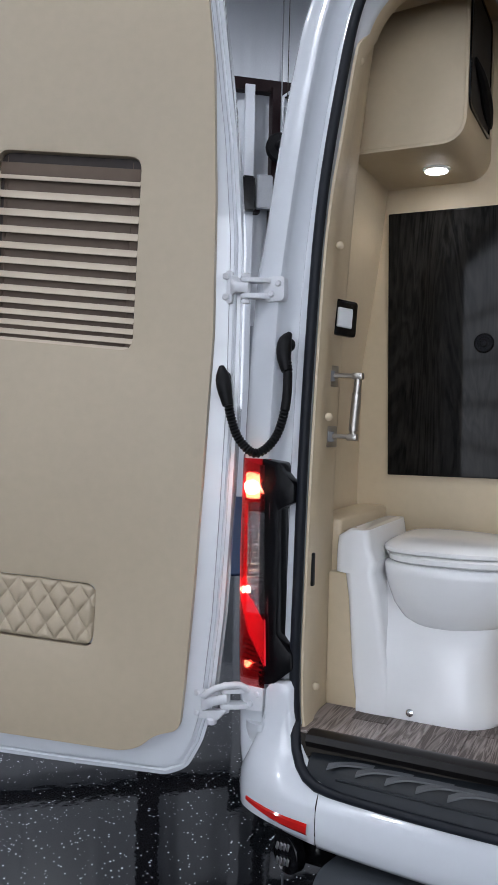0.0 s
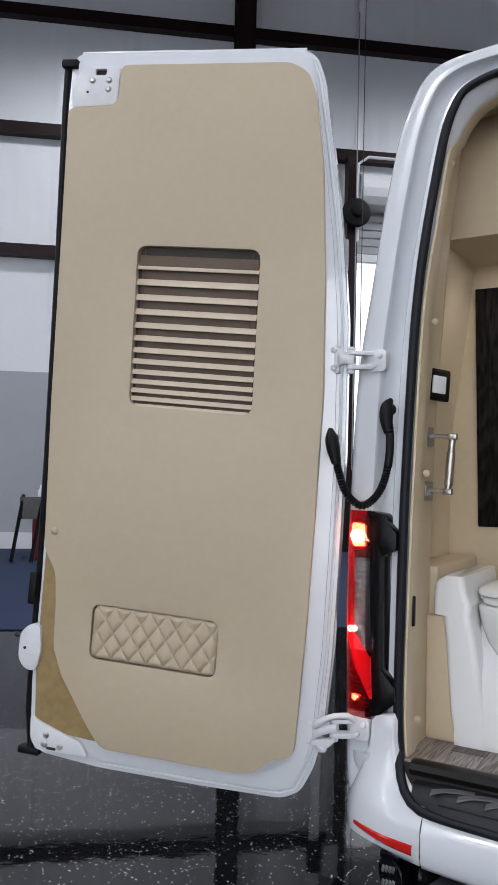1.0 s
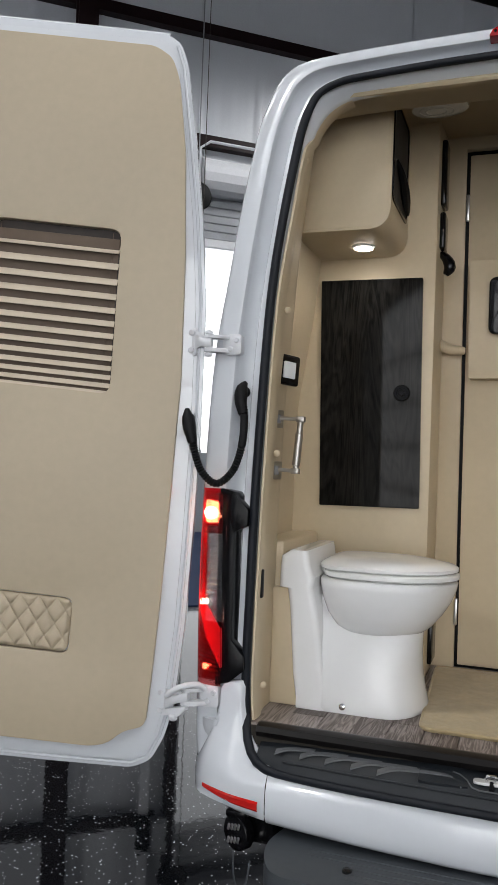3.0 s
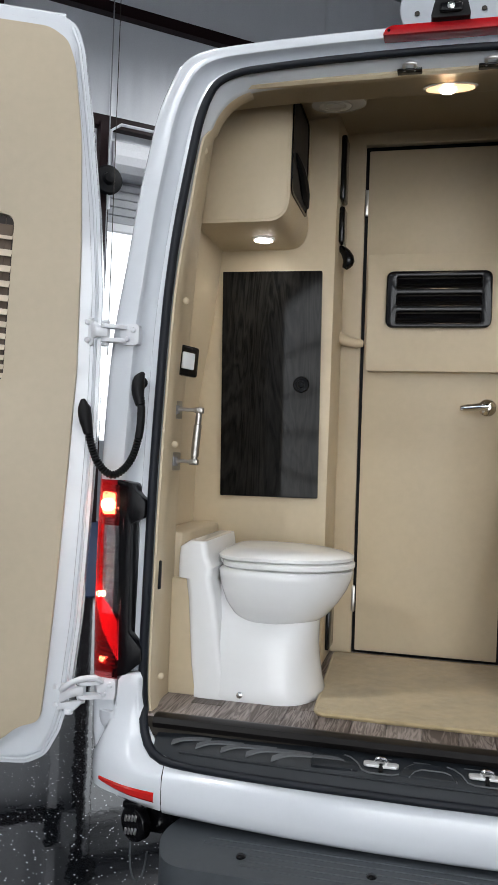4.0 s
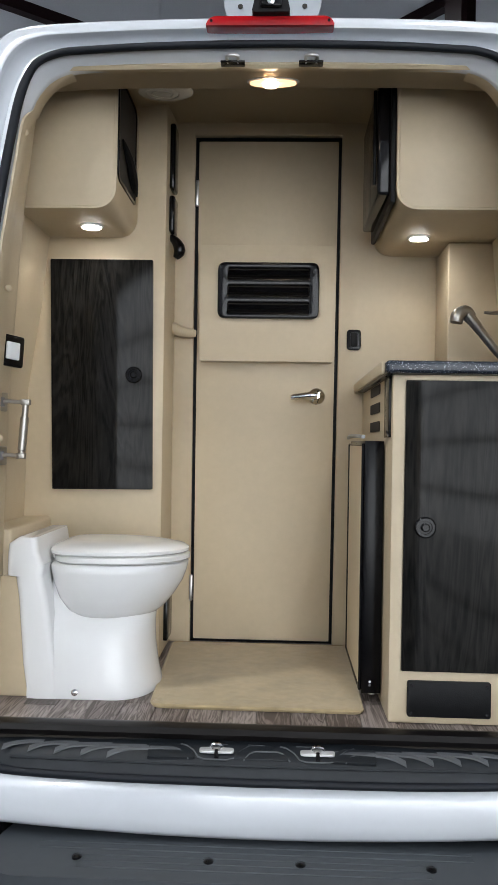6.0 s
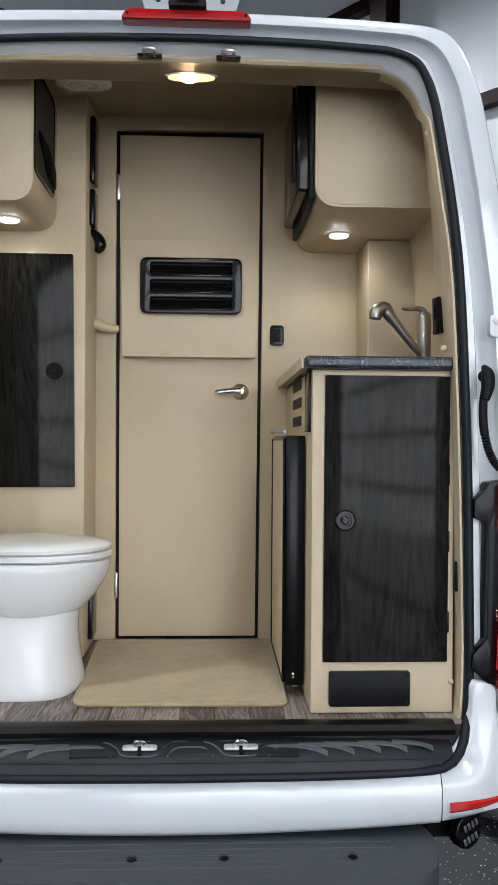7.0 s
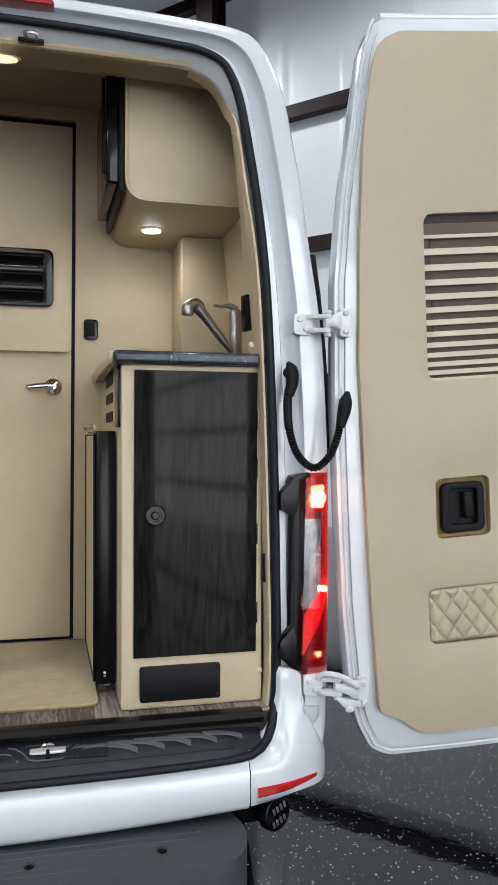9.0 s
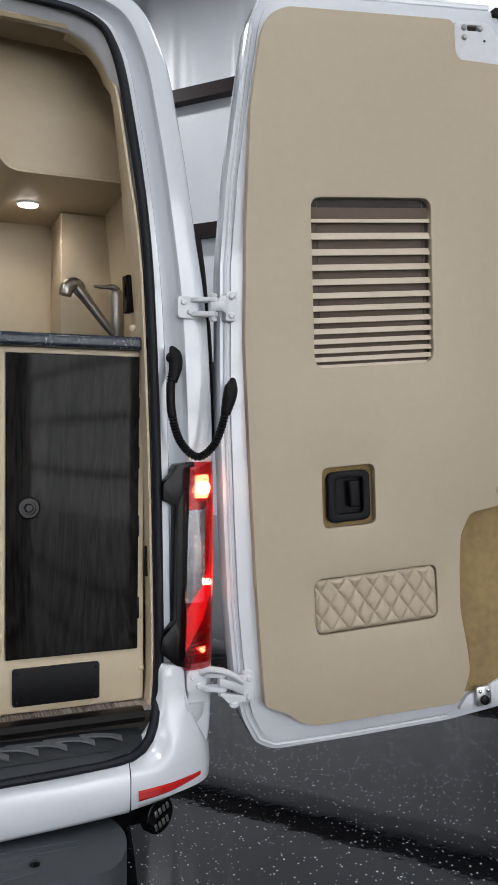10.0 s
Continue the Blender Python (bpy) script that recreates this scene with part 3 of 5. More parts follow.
part("underbody", box(-0.9, 0.9, 0.15, 5.1, 0.36, 0.52, 0.02), M_DARK, van)

part("side_strip", tube([(0.990, 0.10, 1.36), (0.980, 0.10, 1.52), (0.970, 0.10, 1.68), (0.953, 0.10, 1.85), (0.936, 0.10, 1.97)], 0.013, 8), M_RUBBER, van, "black strip along the body side")
for s in (-1, 1):
    part("trim_catch", box(min(s * 0.772, s * 0.784), max(s * 0.772, s * 0.784), 0.040, 0.056, 1.0, 1.085, 0.004), M_RUBBER, van)

# lower rear corners and bumper
BUMP = [(-0.02, 0.548), (-0.060, 0.549), (-0.078, 0.547), (-0.088, 0.540), (-0.104, 0.505), (-0.108, 0.495), (-0.109, 0.43), (-0.104, 0.400), (-0.094, 0.386), (-0.06, 0.380)]


def bow(x):
    """How far the bumper lies ahead of its middle at x."""
    k = abs(x) / 0.95
    return 0.03 * k ** 2 + 0.10 * max(0, k - 0.78) ** 1.6 * 4


mid = [[Vector((x, y + bow(x), z + (0.018 * (x / 0.7) ** 2 if z < 0.45 else 0))) for y, z in BUMP] for x in [-0.70 + 1.4 * i / 40 for i in range(41)]]
part("bumper", loft(mid), M_PAINT, van, "white rear bumper bar", smooth=60)
for s in (-1, 1):
    # corner piece: sweeps round from the bumper's end up to below the lamp
    plan = curve([(0.703, -0.089, 0), (0.74, -0.086, 0), (0.78, -0.081, 0), (0.82, -0.072, 0), (0.86, -0.056, 0), (0.900, -0.036, 0), (0.935, -0.008, 0), (0.966, 0.05, 0), (0.985, 0.16, 0), (0.995, 0.34, 0)], 44)
    tops = curve([(0.703, -0.066, 0.551), (0.752, -0.044, 0.566), (0.792, -0.022, 0.610), (0.810, -0.016, 0.68), (0.814, -0.014, 0.752), (0.852, -0.016, 0.756), (0.868, -0.018, 0.74), (0.871, -0.020, 0.66), (0.884, -0.020, 0.645), (0.93, 0.0, 0.643), (0.958, 0.06, 0.643), (0.975, 0.18, 0.643), (0.985, 0.34, 0.643)], 44)
    rows = []
    for p, q in zip(plan, tops):
        k = (p.x - 0.703) / 0.28
        zb = 0.402 + 0.030 * min(1, k)
        bot = Vector((p.x, p.y, 0.50))
        inner = q.x < 0.825
        row = [q + (Vector((-0.014, 0.020, 0.010)) if inner else Vector((-0.012 * k, 0.04, 0.002))), q + (Vector((-0.006, 0.003, 0.004)) if inner else Vector((0, 0.006, 0.002))), q]
        for f in (0.12, 0.25, 0.4, 0.55, 0.7, 0.82, 0.92, 1.0):
            e = f * f * (3 - 2 * f)
            v = q.lerp(bot, f)
            w = q.lerp(bot, e ** 1.3)
            row.append(Vector((w.x, w.y, v.z)))
        ins = Vector((0.80, 0.30, 0)) - Vector((p.x, p.y, 0))
        ins = ins / max(0.05, ins.length)
        row += [Vector((p.x - ins.x * 0.003, p.y - ins.y * 0.003, 0.47)), Vector((p.x, p.y, 0.43)), Vector((p.x + ins.x * 0.012, p.y + ins.y * 0.012, zb + 0.006)), Vector((p.x + ins.x * 0.06, p.y + ins.y * 0.06, zb))]
        rows.append([Vector((s * v.x, v.y, v.z)) for v in row])
    part("bumper_corner", loft(rows), M_PAINT, van, "white bumper corner with a red reflector", smooth=50)
    # red reflector let into the corner
    rp = curve([(0.722, -0.0915, 0), (0.78, -0.0845, 0), (0.82, -0.0755, 0), (0.86, -0.0595, 0), (0.897, -0.0405, 0), (0.912, -0.030, 0)], 14)
    rr = []
    for i, p in enumerate(rp):
        h = 0.027 * (1 - 0.55 * (i / 13) ** 1.5)
        zc = 0.448 + 0.011 * (i / 13)
        rr.append([Vector((s * p.x, p.y + d, zc + h * z)) for d, z in ((0.02, -0.5), (0.0, -0.5), (-0.004, -0.3), (-0.004, 0.3), (0.0, 0.5), (0.02, 0.5))])
    part("reflector", loft(rr, caps=False), M_REFLEX, van, "red rear reflector strip", smooth=30)
    part("tyre", lathe([(0.20, -0.12), (0.31, -0.125), (0.345, -0.105), (0.355, -0.05), (0.355, 0.05), (0.345, 0.105), (0.31, 0.125), (0.20, 0.12)], (s * 0.83, 1.15, GROUND + 0.355), (1, 0, 0), 40), M_TREAD, van)

for s in (-1, 1):
    yb = 0.02 if s < 0 else 0.06
    part("tow_bracket", box(min(s * 0.70, s * 0.80), max(s * 0.70, s * 0.80), yb + 0.03, yb + 0.12, 0.275, 0.41, 0.02, 3), M_PLASTIC, van, "black socket bracket under the bumper")
    cover = part("socket_cover", disc((s * 0.808, yb + 0.02, 0.315), 0.052, 0.030, (s * 0.55, -1, 0), 24, 0.006), M_PLASTIC, van, "round black socket cover")
    part("cover_hinge", box(min(s * 0.79, s * 0.85), max(s * 0.79, s * 0.85), yb - 0.016, yb + 0.012, 0.362, 0.382, 0.005), M_PLASTIC, cover)
    for z in (0.296, 0.334):
        for k in range(4):
            b = box(-0.0045, 0.0045, -0.002, 0.002, -0.010, 0.010, 0.001, 1)
            bmesh.ops.transform(b, matrix=pose(s * (0.808 + 0.0165 + (k - 1.5) * 0.0125), yb - 0.011 + (k - 1.5) * 0.0069, z + s * 0.004 * (k - 1.5), 0, -s * 18, s * 28.8), verts=b.verts)
            part("tread_mark", b, M_STEEL, cover)
part("socket_wire", tube(curve([(-0.82, 0.0, 0.27), (-0.812, -0.01, 0.20), (-0.795, -0.01, 0.165), (-0.778, 0.0, 0.185), (-0.774, 0.02, 0.24)], 20), 0.0028, 6), M_STEP, van)
part("chassis_bar", box(-0.60, 0.60, 0.20, 0.30, 0.20, 0.40, 0.02), M_DARK, van)

# grey step under the bumper
step = thing("rear_step", (0, -0.13, 0.24), "grey moulded plastic step under the rear bumper", "step")
so = rounded([(-0.655, 0.02), (-0.690, -0.14), (-0.625, -0.285), (0.625, -0.285), (0.690, -0.14), (0.655, 0.02)], [0.01, 0.10, 0.06, 0.06, 0.10, 0.01], 9)
part("tread", plate(so, 0.24, 0.372, bev=0.034, seg=6, to=lambda a, b, d: (a, b, d)), M_STEP, step)
for k in range(5):
    y = -0.105 - k * 0.030
    w = 0.56 if k < 2 else 0.44
    part("tread_rib", box(-w, w, y - 0.008, y + 0.008, 0.3705, 0.3738, 0.0015, 1), M_STEP, step)
for x in (-0.445, -0.111, 0.12, 0.445):
    part("bolt", lathe([(0.013, 0), (0.013, 0.005), (0.008, 0.009)], (x, -0.190, 0.372), (0, 0, 1), 12), M_PLASTIC, step)
part("step_bracket", box(-0.45, 0.45, -0.02, 0.25, 0.25, 0.33, 0.01), M_DARK, step)

# black loading sill between floor and bumper
sill = thing("loading_sill", (0, -0.05, 0.545), "black ribbed plastic loading sill in the door opening", "sill")
prof = [(0.035, 0.632), (0.012, 0.632), (0.0, 0.622), (-0.012, 0.606), (-0.05, 0.600), (-0.075, 0.588), (-0.092, 0.565), (-0.10, 0.545)]
rows = []
for i in range(49):
    x = -0.745 + 1.49 * i / 48
    e = 0.022 * (abs(x) / 0.745) ** 2 + 0.03 * max(0, abs(x) / 0.745 - 0.86) * 6
    rows.append([Vector((x, y + e * (1 if y < 0.01 else 0), z)) for y, z in prof])
part("sill_body", loft(rows), M_SILL, sill, smooth=50)

def deck(a, b, d):
    """A place on the sill's sloping deck."""
    z = 0.606 + (b + 0.012) * 0.158 if b > -0.05 else 0.600 + (b + 0.05) * 0.48
    return (a, b, z + d)


for s in (-1, 1):
    for k in range(5):
        x = 0.685 - k * 0.072
        run = 0.030 + 0.022 * k
        o = -0.0035 * k
        pts = curve([(x, -0.058 + o, 0), (x - 0.026, -0.043 + o, 0), (x - 0.056, -0.033 + o, 0), (x - 0.070 - run * 0.4, -0.0295 + o, 0), (x - 0.076 - run, -0.0285 + o, 0)], 14)
        b = bmesh.new()
        loft([[Vector(deck(s * p.x, p.y + o, d)) for o, d in ((-0.0085, -0.002), (-0.0075, 0.0018), (0.0075, 0.0018), (0.0085, -0.002))] for p in pts], bm=b)
        part("sill_rib", b, M_RIB, sill)
for x0, x1 in ((-0.70, -0.30), (-0.26, -0.02), (0.02, 0.30), (0.34, 0.70)):
    part("ledge_line", tube([(x0, -0.004, 0.6215), (x1, -0.004, 0.6215)], 0.0022, 6), M_RIB, sill)
part("lip_line", tube([(x, -0.087 + 0.022 * (abs(x) / 0.745) ** 2, 0.5745) for x in [-0.66 + 1.32 * i / 24 for i in range(25)]], 0.003, 6), M_SILL, sill)


for outline in ([(-0.060, -0.076), (0.090, -0.076), (0.078, -0.056), (0.045, -0.026), (-0.015, -0.026), (-0.048, -0.056)], [(-0.29, -0.028), (-0.205, -0.028), (-0.172, -0.056), (-0.160, -0.076), (-0.29, -0.078)], [(0.32, -0.028), (0.235, -0.028), (0.202, -0.056), (0.190, -0.076), (0.32, -0.078)]):
    part("raised_pad", plate(rounded(outline, 0.006, 3), -0.004, 0.0035, bev=0.002, to=deck), M_SILL, sill)
for x in (-0.10, 0.0, 0.13):
    part("grip_dash", box(x - 0.022, x + 0.022, -0.0195, -0.0155, 0.6045, 0.6065, 0.0005, 1), M_RIB, sill)
for cx in (-0.105, 0.165):
    plate_out = rounded([(cx - 0.046, -0.066), (cx + 0.046, -0.066), (cx + 0.046, -0.036), (cx - 0.046, -0.036)], 0.012)
    for line in (((-0.100, -0.022), (-0.082, -0.030), (-0.062, -0.052), (-0.048, -0.072), (-0.030, -0.078), (0.030, -0.078), (0.048, -0.072), (0.062, -0.052), (0.082, -0.030), (0.100, -0.022)), ((-0.160, -0.050), (-0.105, -0.050), (-0.088, -0.058), (-0.074, -0.078)), ((0.074, -0.078), (0.088, -0.058), (0.105, -0.050), (0.130, -0.050))):
        part("recess_rim", tube([deck(cx + a, b, 0.001) for a, b in line], 0.0022, 6), M_RIB, sill)
    st = part("striker", plate(plate_out, 0.598, 0.6045, bev=0.0015, to=lambda a, b, d: (a, b, d)), M_ZINC, sill, "bright zinc door striker")
    part("striker_loop", tube(curve([(cx - 0.012, -0.053, 0.603), (cx - 0.012, -0.060, 0.619), (cx + 0.012, -0.060, 0.619), (cx + 0.012, -0.053, 0.603)], 14), 0.005, 8), M_CHROME, st)
    part("striker_pin", tube([(cx, -0.058, 0.604), (cx, -0.078, 0.592)], 0.006, 8), M_RUBBER, st)
part("edge_trim", loft([[Vector((x, y, z)) for y, z in ((0.022, 0.650), (0.0, 0.6535), (-0.022, 0.648), (-0.030, 0.634), (-0.022, 0.618), (0.0, 0.612))] for x in (-0.755, 0.755)]), M_TRIM, sill, "dark brown nosing along the floor's edge")


def tail_lamp(s):
    """The tall rear lamp of one side: red and clear lens before a black housing, two bulbs lit."""
    X = lambda x: s * x
    # housing
    ho = [(X(0.895), 1.322), (X(0.848), 1.312), (X(0.842), 1.296), (X(0.808), 1.262), (X(0.808), 1.215), (X(0.848), 1.195), (X(0.846), 0.880), (X(0.806), 0.835), (X(0.804), 0.795), (X(0.85), 0.755), (X(0.885), 0.748)]
    t = part("tail_lamp", plate(rounded(ho, 0.006, 3), -0.016, 0.05, bev=0.003), M_HOUSING, van, "lit red and clear tail lamp in a black housing")
    # lens, bulged, running round the corner
    prof = []
    for i in range(25):
        z = 0.752 + (1.306 - 0.752) * i / 24
        xi = 0.859 + 0.014 * (z - 0.75) / 0.57
        xo = 0.957 + 0.006 * math.sin((z - 0.75) / 0.57 * 3.0)
        zt = z + 0.030 * max(0, i - 19) / 5
        row = []
        for k in range(13):
            f = k / 12
            x = xi + (xo - xi) * math.sin(f * math.pi / 2) ** 0.9
            y = -0.050 + 0.085 * (1 - math.cos(f * math.pi / 2)) ** 1.3
            row.append(Vector((X(x), y, z + (zt - z) * f)))
        prof.append(row)
    seg = lambda lo, hi: prof[lo:hi + 1]
    # clear pane on the inner part of the middle; all else red
    red = bmesh.new()
    loft(prof[:9], bm=red)
    loft([r[4:] for r in prof[8:20]], bm=red)
    loft(prof[19:], bm=red)
    bmesh.ops.solidify(red, geom=red.faces[:], thickness=0.002)
    part("red_lens", red, M_REDLENS, t, "red lamp lens").visible_shadow = False
    for lo, hi in ((8, 13), (13, 19)):
        cl = loft([r[:5] for r in prof[lo:hi + 1]])
        bmesh.ops.solidify(cl, geom=cl.faces[:], thickness=0.002)
        part("clear_lens", cl, M_CLEARLENS, t, "clear reversing lamp lens").visible_shadow = False
    # red diagonal blade over the lower clear pane, given a glow of its own
    bl = plate([(X(0.868), 0.80), (X(0.915), 0.885), (X(0.938), 0.96), (X(0.938), 1.0), (X(0.905), 0.965), (X(0.872), 0.915)], -0.030, -0.024, bev=0.001)
    part("diagonal_blade", bl, M_LENSGLOW, t, "red diagonal blade with an added glow")
    # added red glow strip down the outer edge, to brighten the lens
    part("light_guide", tube([(X(0.944), 0.0, 0.99 + 0.03 * i) for i in range(8)], 0.0042, 8), M_LENSGLOW, t, "added glowing red strip in the lens")
    for k in range(7):
        part("prism_bar", plate([(X(0.876), 0.775 + 0.012 * k), (X(0.936), 0.790 + 0.012 * k), (X(0.936), 0.794 + 0.012 * k), (X(0.876), 0.779 + 0.012 * k)], -0.022, -0.006), M_REDIN, t)
    # reflector bowl behind
    back = [[Vector((X(xx), -0.003, z)) for xx in (0.866, 0.89, 0.92, 0.94, 0.95)] for z in (0.76, 0.9, 0.93)]
    part("reflector_bowl", loft(back), M_REDIN, t)
    part("reflector_bowl", loft([[Vector((X(xx), -0.010 + 0.008 * math.cos((xx - 0.896) * 110) * (0.5 + 0.5 * math.sin(z * 22)) + 0.0012 * math.sin(z * 700), z)) for xx in (0.870, 0.878, 0.886, 0.894, 0.902, 0.912, 0.922)] for z in [0.93 + 0.28 * i / 80 for i in range(81)]]), M_LAMPGREY, t)
    part("reflector_bowl", loft([[Vector((X(xx), -0.003, z)) for xx in (0.876, 0.91, 0.935, 0.95)] for z in (1.21, 1.26, 1.32)]), M_REDIN, t)
    part("side_reflector", loft([[Vector((X(xx), yy, z)) for xx, yy in ((0.92, -0.004), (0.935, 0.0), (0.95, 0.01))] for z in (0.93, 1.21)]), M_REDIN, t)
    part("brake_bulb", lathe([(0.004, -0.02), (0.014, -0.018), (0.019, -0.008), (0.019, 0.004), (0.012, 0.010), (0.004, 0.012)], (X(0.916), -0.014, 1.248), (0, -1, 0), 16), M_BULB, t, "lit brake bulb")
    # added glowing plate for the bulb's light on the reflector
    part("brake_glow_plate", plate(rounded([(X(0.882), 1.222), (X(0.930), 1.218), (X(0.930), 1.288), (X(0.884), 1.278)], 0.012), -0.008, -0.005), M_BULBLOW, t)
    part("tail_bulb", lathe([(0.003, -0.012), (0.011, -0.008), (0.011, 0.006), (0.003, 0.012)], (X(0.930), -0.020, 0.985), (0, -1, 0), 12), M_BULB, t, "lit tail bulb")
    part("marker_bulb", lathe([(0.003, -0.012), (0.009, -0.008), (0.009, 0.006), (0.003, 0.01)], (X(0.915), -0.015, 0.80), (0, -1, 0), 12), M_BULBLOW, t)
    return t


for s in (-1, 1):
    tail_lamp(s)


def hinge(s, x, y, z, big):
    """A white forged hinge: pillar leaf with bolts, fork, pin, cranked link and the door's bracket."""
    hl = 0.030
    leaf = rounded([(s * (x - 0.030), z - hl), (s * (x + 0.022), z - hl * 1.1), (s * (x + 0.030), z + hl * 0.6), (s * (x + 0.012), z + hl), (s * (x - 0.030), z + hl)], 0.012)
    h = part("door_hinge", plate(leaf, y - 0.012, y + 0.014, bev=0.004, seg=3), M_HINGE, van, "white painted forged steel door hinge")
    for dx, dz in ((-0.014, 0.012), (0.004, -0.014)):
        part("bolt", lathe([(0.0085, 0), (0.0085, 0.003), (0.006, 0.006), (0.002, 0.006)], (s * (x + dx), y - 0.012, z + dz), (0, -1, 0), 8), M_HINGE, h)
    px, py = x + 0.062, y - 0.040
    flat = lambda a, b, d: (a, b, d)
    fork = rounded([(s * (x + 0.002), y - 0.006), (s * (x + 0.020), y - 0.034), (s * (px - 0.004), py - 0.016), (s * (px + 0.015), py - 0.006), (s * (px + 0.012), py + 0.014), (s * (x + 0.028), y + 0.002)], 0.009)
    for z0, z1 in ((z - 0.026, z - 0.014), (z + 0.014, z + 0.025)):
        part("knuckle", plate(fork, z0, z1, bev=0.003, to=flat), M_HINGE, h)
    part("pin", lathe([(0.004, -0.040), (0.011, -0.038), (0.012, -0.030), (0.0085, -0.028), (0.0085, 0.027), (0.012, 0.029), (0.012, 0.034), (0.005, 0.038)], (s * px, py, z), (0, 0, 1), 14), M_HINGE, h)
    ox = px + (0.070 if big else 0.044)
    dz = -0.022 if big else 0.004
    steps = [(px - 0.010, py, z), (px + 0.012, py - 0.012, z + dz * 0.2), (px + (ox - px) * 0.6, py - 0.010, z + dz * 0.7), (ox, py, z + dz)]
    rings = []
    for k, p in enumerate(curve(steps, 9)):
        hh, ww = 0.0125 + 0.012 * max(0, k - 4) / 4, 0.010 - 0.003 * max(0, k - 4) / 4
        rings.append([Vector((s * p.x, p.y + b, p.z + a)) for a, b in ((-hh, -ww * 0.6), (-hh * 0.6, -ww), (hh * 0.6, -ww), (hh, -ww * 0.6), (hh, ww * 0.6), (hh * 0.6, ww), (-hh * 0.6, ww), (-hh, ww * 0.6))])
    part("link", loft(rings, True, True), M_HINGE, h, smooth=50)
    rib = rounded([(s * (px + 0.004), z + dz * 0.5 + 0.010), (s * (px + 0.020), z + dz * 0.5 + 0.026), (s * ox, z + dz + 0.034), (s * ox, z + dz + 0.014)], 0.006)
    part("link_rib", plate(rib, py - 0.008, py + 0.002, bev=0.002), M_HINGE, h)
    zd = z + dz
    dl = rounded([(s * (ox - 0.010), zd - 0.040), (s * (ox + 0.020), zd - 0.043), (s * (ox + 0.022), zd + 0.042), (s * (ox - 0.008), zd + 0.040)], 0.007)
    bracket = part("door_leaf", plate(dl, py - 0.010, py + 0.022, bev=0.004, seg=3), M_HINGE, h)
    for k in (-0.026, 0.026):
        part("bolt", lathe([(0.0095, 0), (0.0095, 0.004), (0.006, 0.007), (0.002, 0.007)], (s * (ox + 0.006), py - 0.010, zd + k), (0, -1, 0), 8), M_HINGE, h)
    if big:
        part("check_arm", tube(curve([(s * (x + 0.008), y - 0.016, z + 0.020), (s * (x + 0.030), y - 0.036, z + 0.036), (s * (px + 0.012), py - 0.022, z + 0.028), (s * (px + 0.046), py - 0.020, z + 0.004), (s * (px + 0.056), py - 0.014, z - 0.004)], 16), [0.007] + [0.0085] * 14 + [0.007], 12), M_HINGE, h)
        foot = rounded([(s * (px - 0.010), z - 0.030), (s * (px + 0.016), z - 0.060), (s * (ox - 0.004), zd - 0.038), (s * (ox - 0.004), zd - 0.022), (s * (px + 0.020), z - 0.034)], 0.007)
        part("lower_strut", plate(foot, py - 0.012, py + 0.006, bev=0.003), M_HINGE, h)
        part("stop_knob", lathe([(0.008, 0), (0.013, 0.004), (0.013, 0.014), (0.008, 0.018)], (s * (px + 0.034), py - 0.006, z - 0.074), (0, 0, 1), 14), M_HINGE, h)


for s in (-1, 1):
    hinge(s, 0.878, 0.0, 1.747, False)
    hinge(s, 0.905, -0.012, 0.712, True)
    # corrugated cable hose between pillar and door
    hose = thing("cable_hose", (s * 0.83, 0, 1.33), "black corrugated rubber cable hose hanging between pillar and door", "cable hose", "cable hoses")
    line = curve([(s * 0.833, -0.028, 1.585), (s * 0.822, -0.036, 1.53), (s * 0.823, -0.045, 1.45), (s * 0.846, -0.05, 1.375), (s * 0.891, -0.06, 1.336), (s * 0.934, -0.07, 1.368), (s * 0.958, -0.075, 1.43), (s * 0.967, -0.075, 1.48)], 220)
    part("hose", tube(line, [0.0110 + (0.0015 * math.sin(i * 1.5708) if not 24 < i < 70 else 0.0009) for i in range(220)], 10), M_RUBBER, hose)
    part("boot", tube(curve([(s * 0.832, -0.006, 1.634), (s * 0.838, -0.022, 1.612), (s * 0.836, -0.030, 1.572), (s * 0.826, -0.034, 1.540)], 10), [0.007, 0.012, 0.0165, 0.019, 0.0195, 0.0190, 0.018, 0.016, 0.015, 0.0135], 12), M_RUBBER, hose)
    part("boot", tube(curve([(s * 0.990, -0.066, 1.550), (s * 0.984, -0.072, 1.528), (s * 0.974, -0.077, 1.49), (s * 0.964, -0.077, 1.452)], 10), [0.007, 0.012, 0.0165, 0.019, 0.0195, 0.0190, 0.018, 0.016, 0.015, 0.0135], 12), M_RUBBER, hose)
    for y, x, z, w in ((-0.004, 0.834, 1.606, 0.017), (-0.058, 0.984, 1.522, 0.017)):
        part("boot_flange", lathe([(w, 0), (w, 0.004), (w * 0.7, 0.010)], (s * x, y, z), (0, -1, 0), 20), M_RUBBER, hose)

# high brake light, reversing camera and roof dish
bl = thing("high_brake_light", (0.005, -0.01, 2.57), "long red high-level brake light on the roof edge", "brake light")
part("lens", plate(rounded([(-0.172, 2.564), (0.182, 2.564), (0.172, 2.582), (0.158, 2.589), (-0.148, 2.589), (-0.162, 2.582)], 0.006), -0.022, 0.05, bev=0.006, seg=3), M_BRAKE, bl)
for x in (-0.155, 0.165):
    part("screw", disc((x, -0.022, 2.576), 0.004, 0.002, (0, -1, 0), 10), M_PLASTIC, bl)
rc = thing("reversing_camera", (0.008, -0.03, 2.59), "black reversing camera housing over the brake light", "camera")
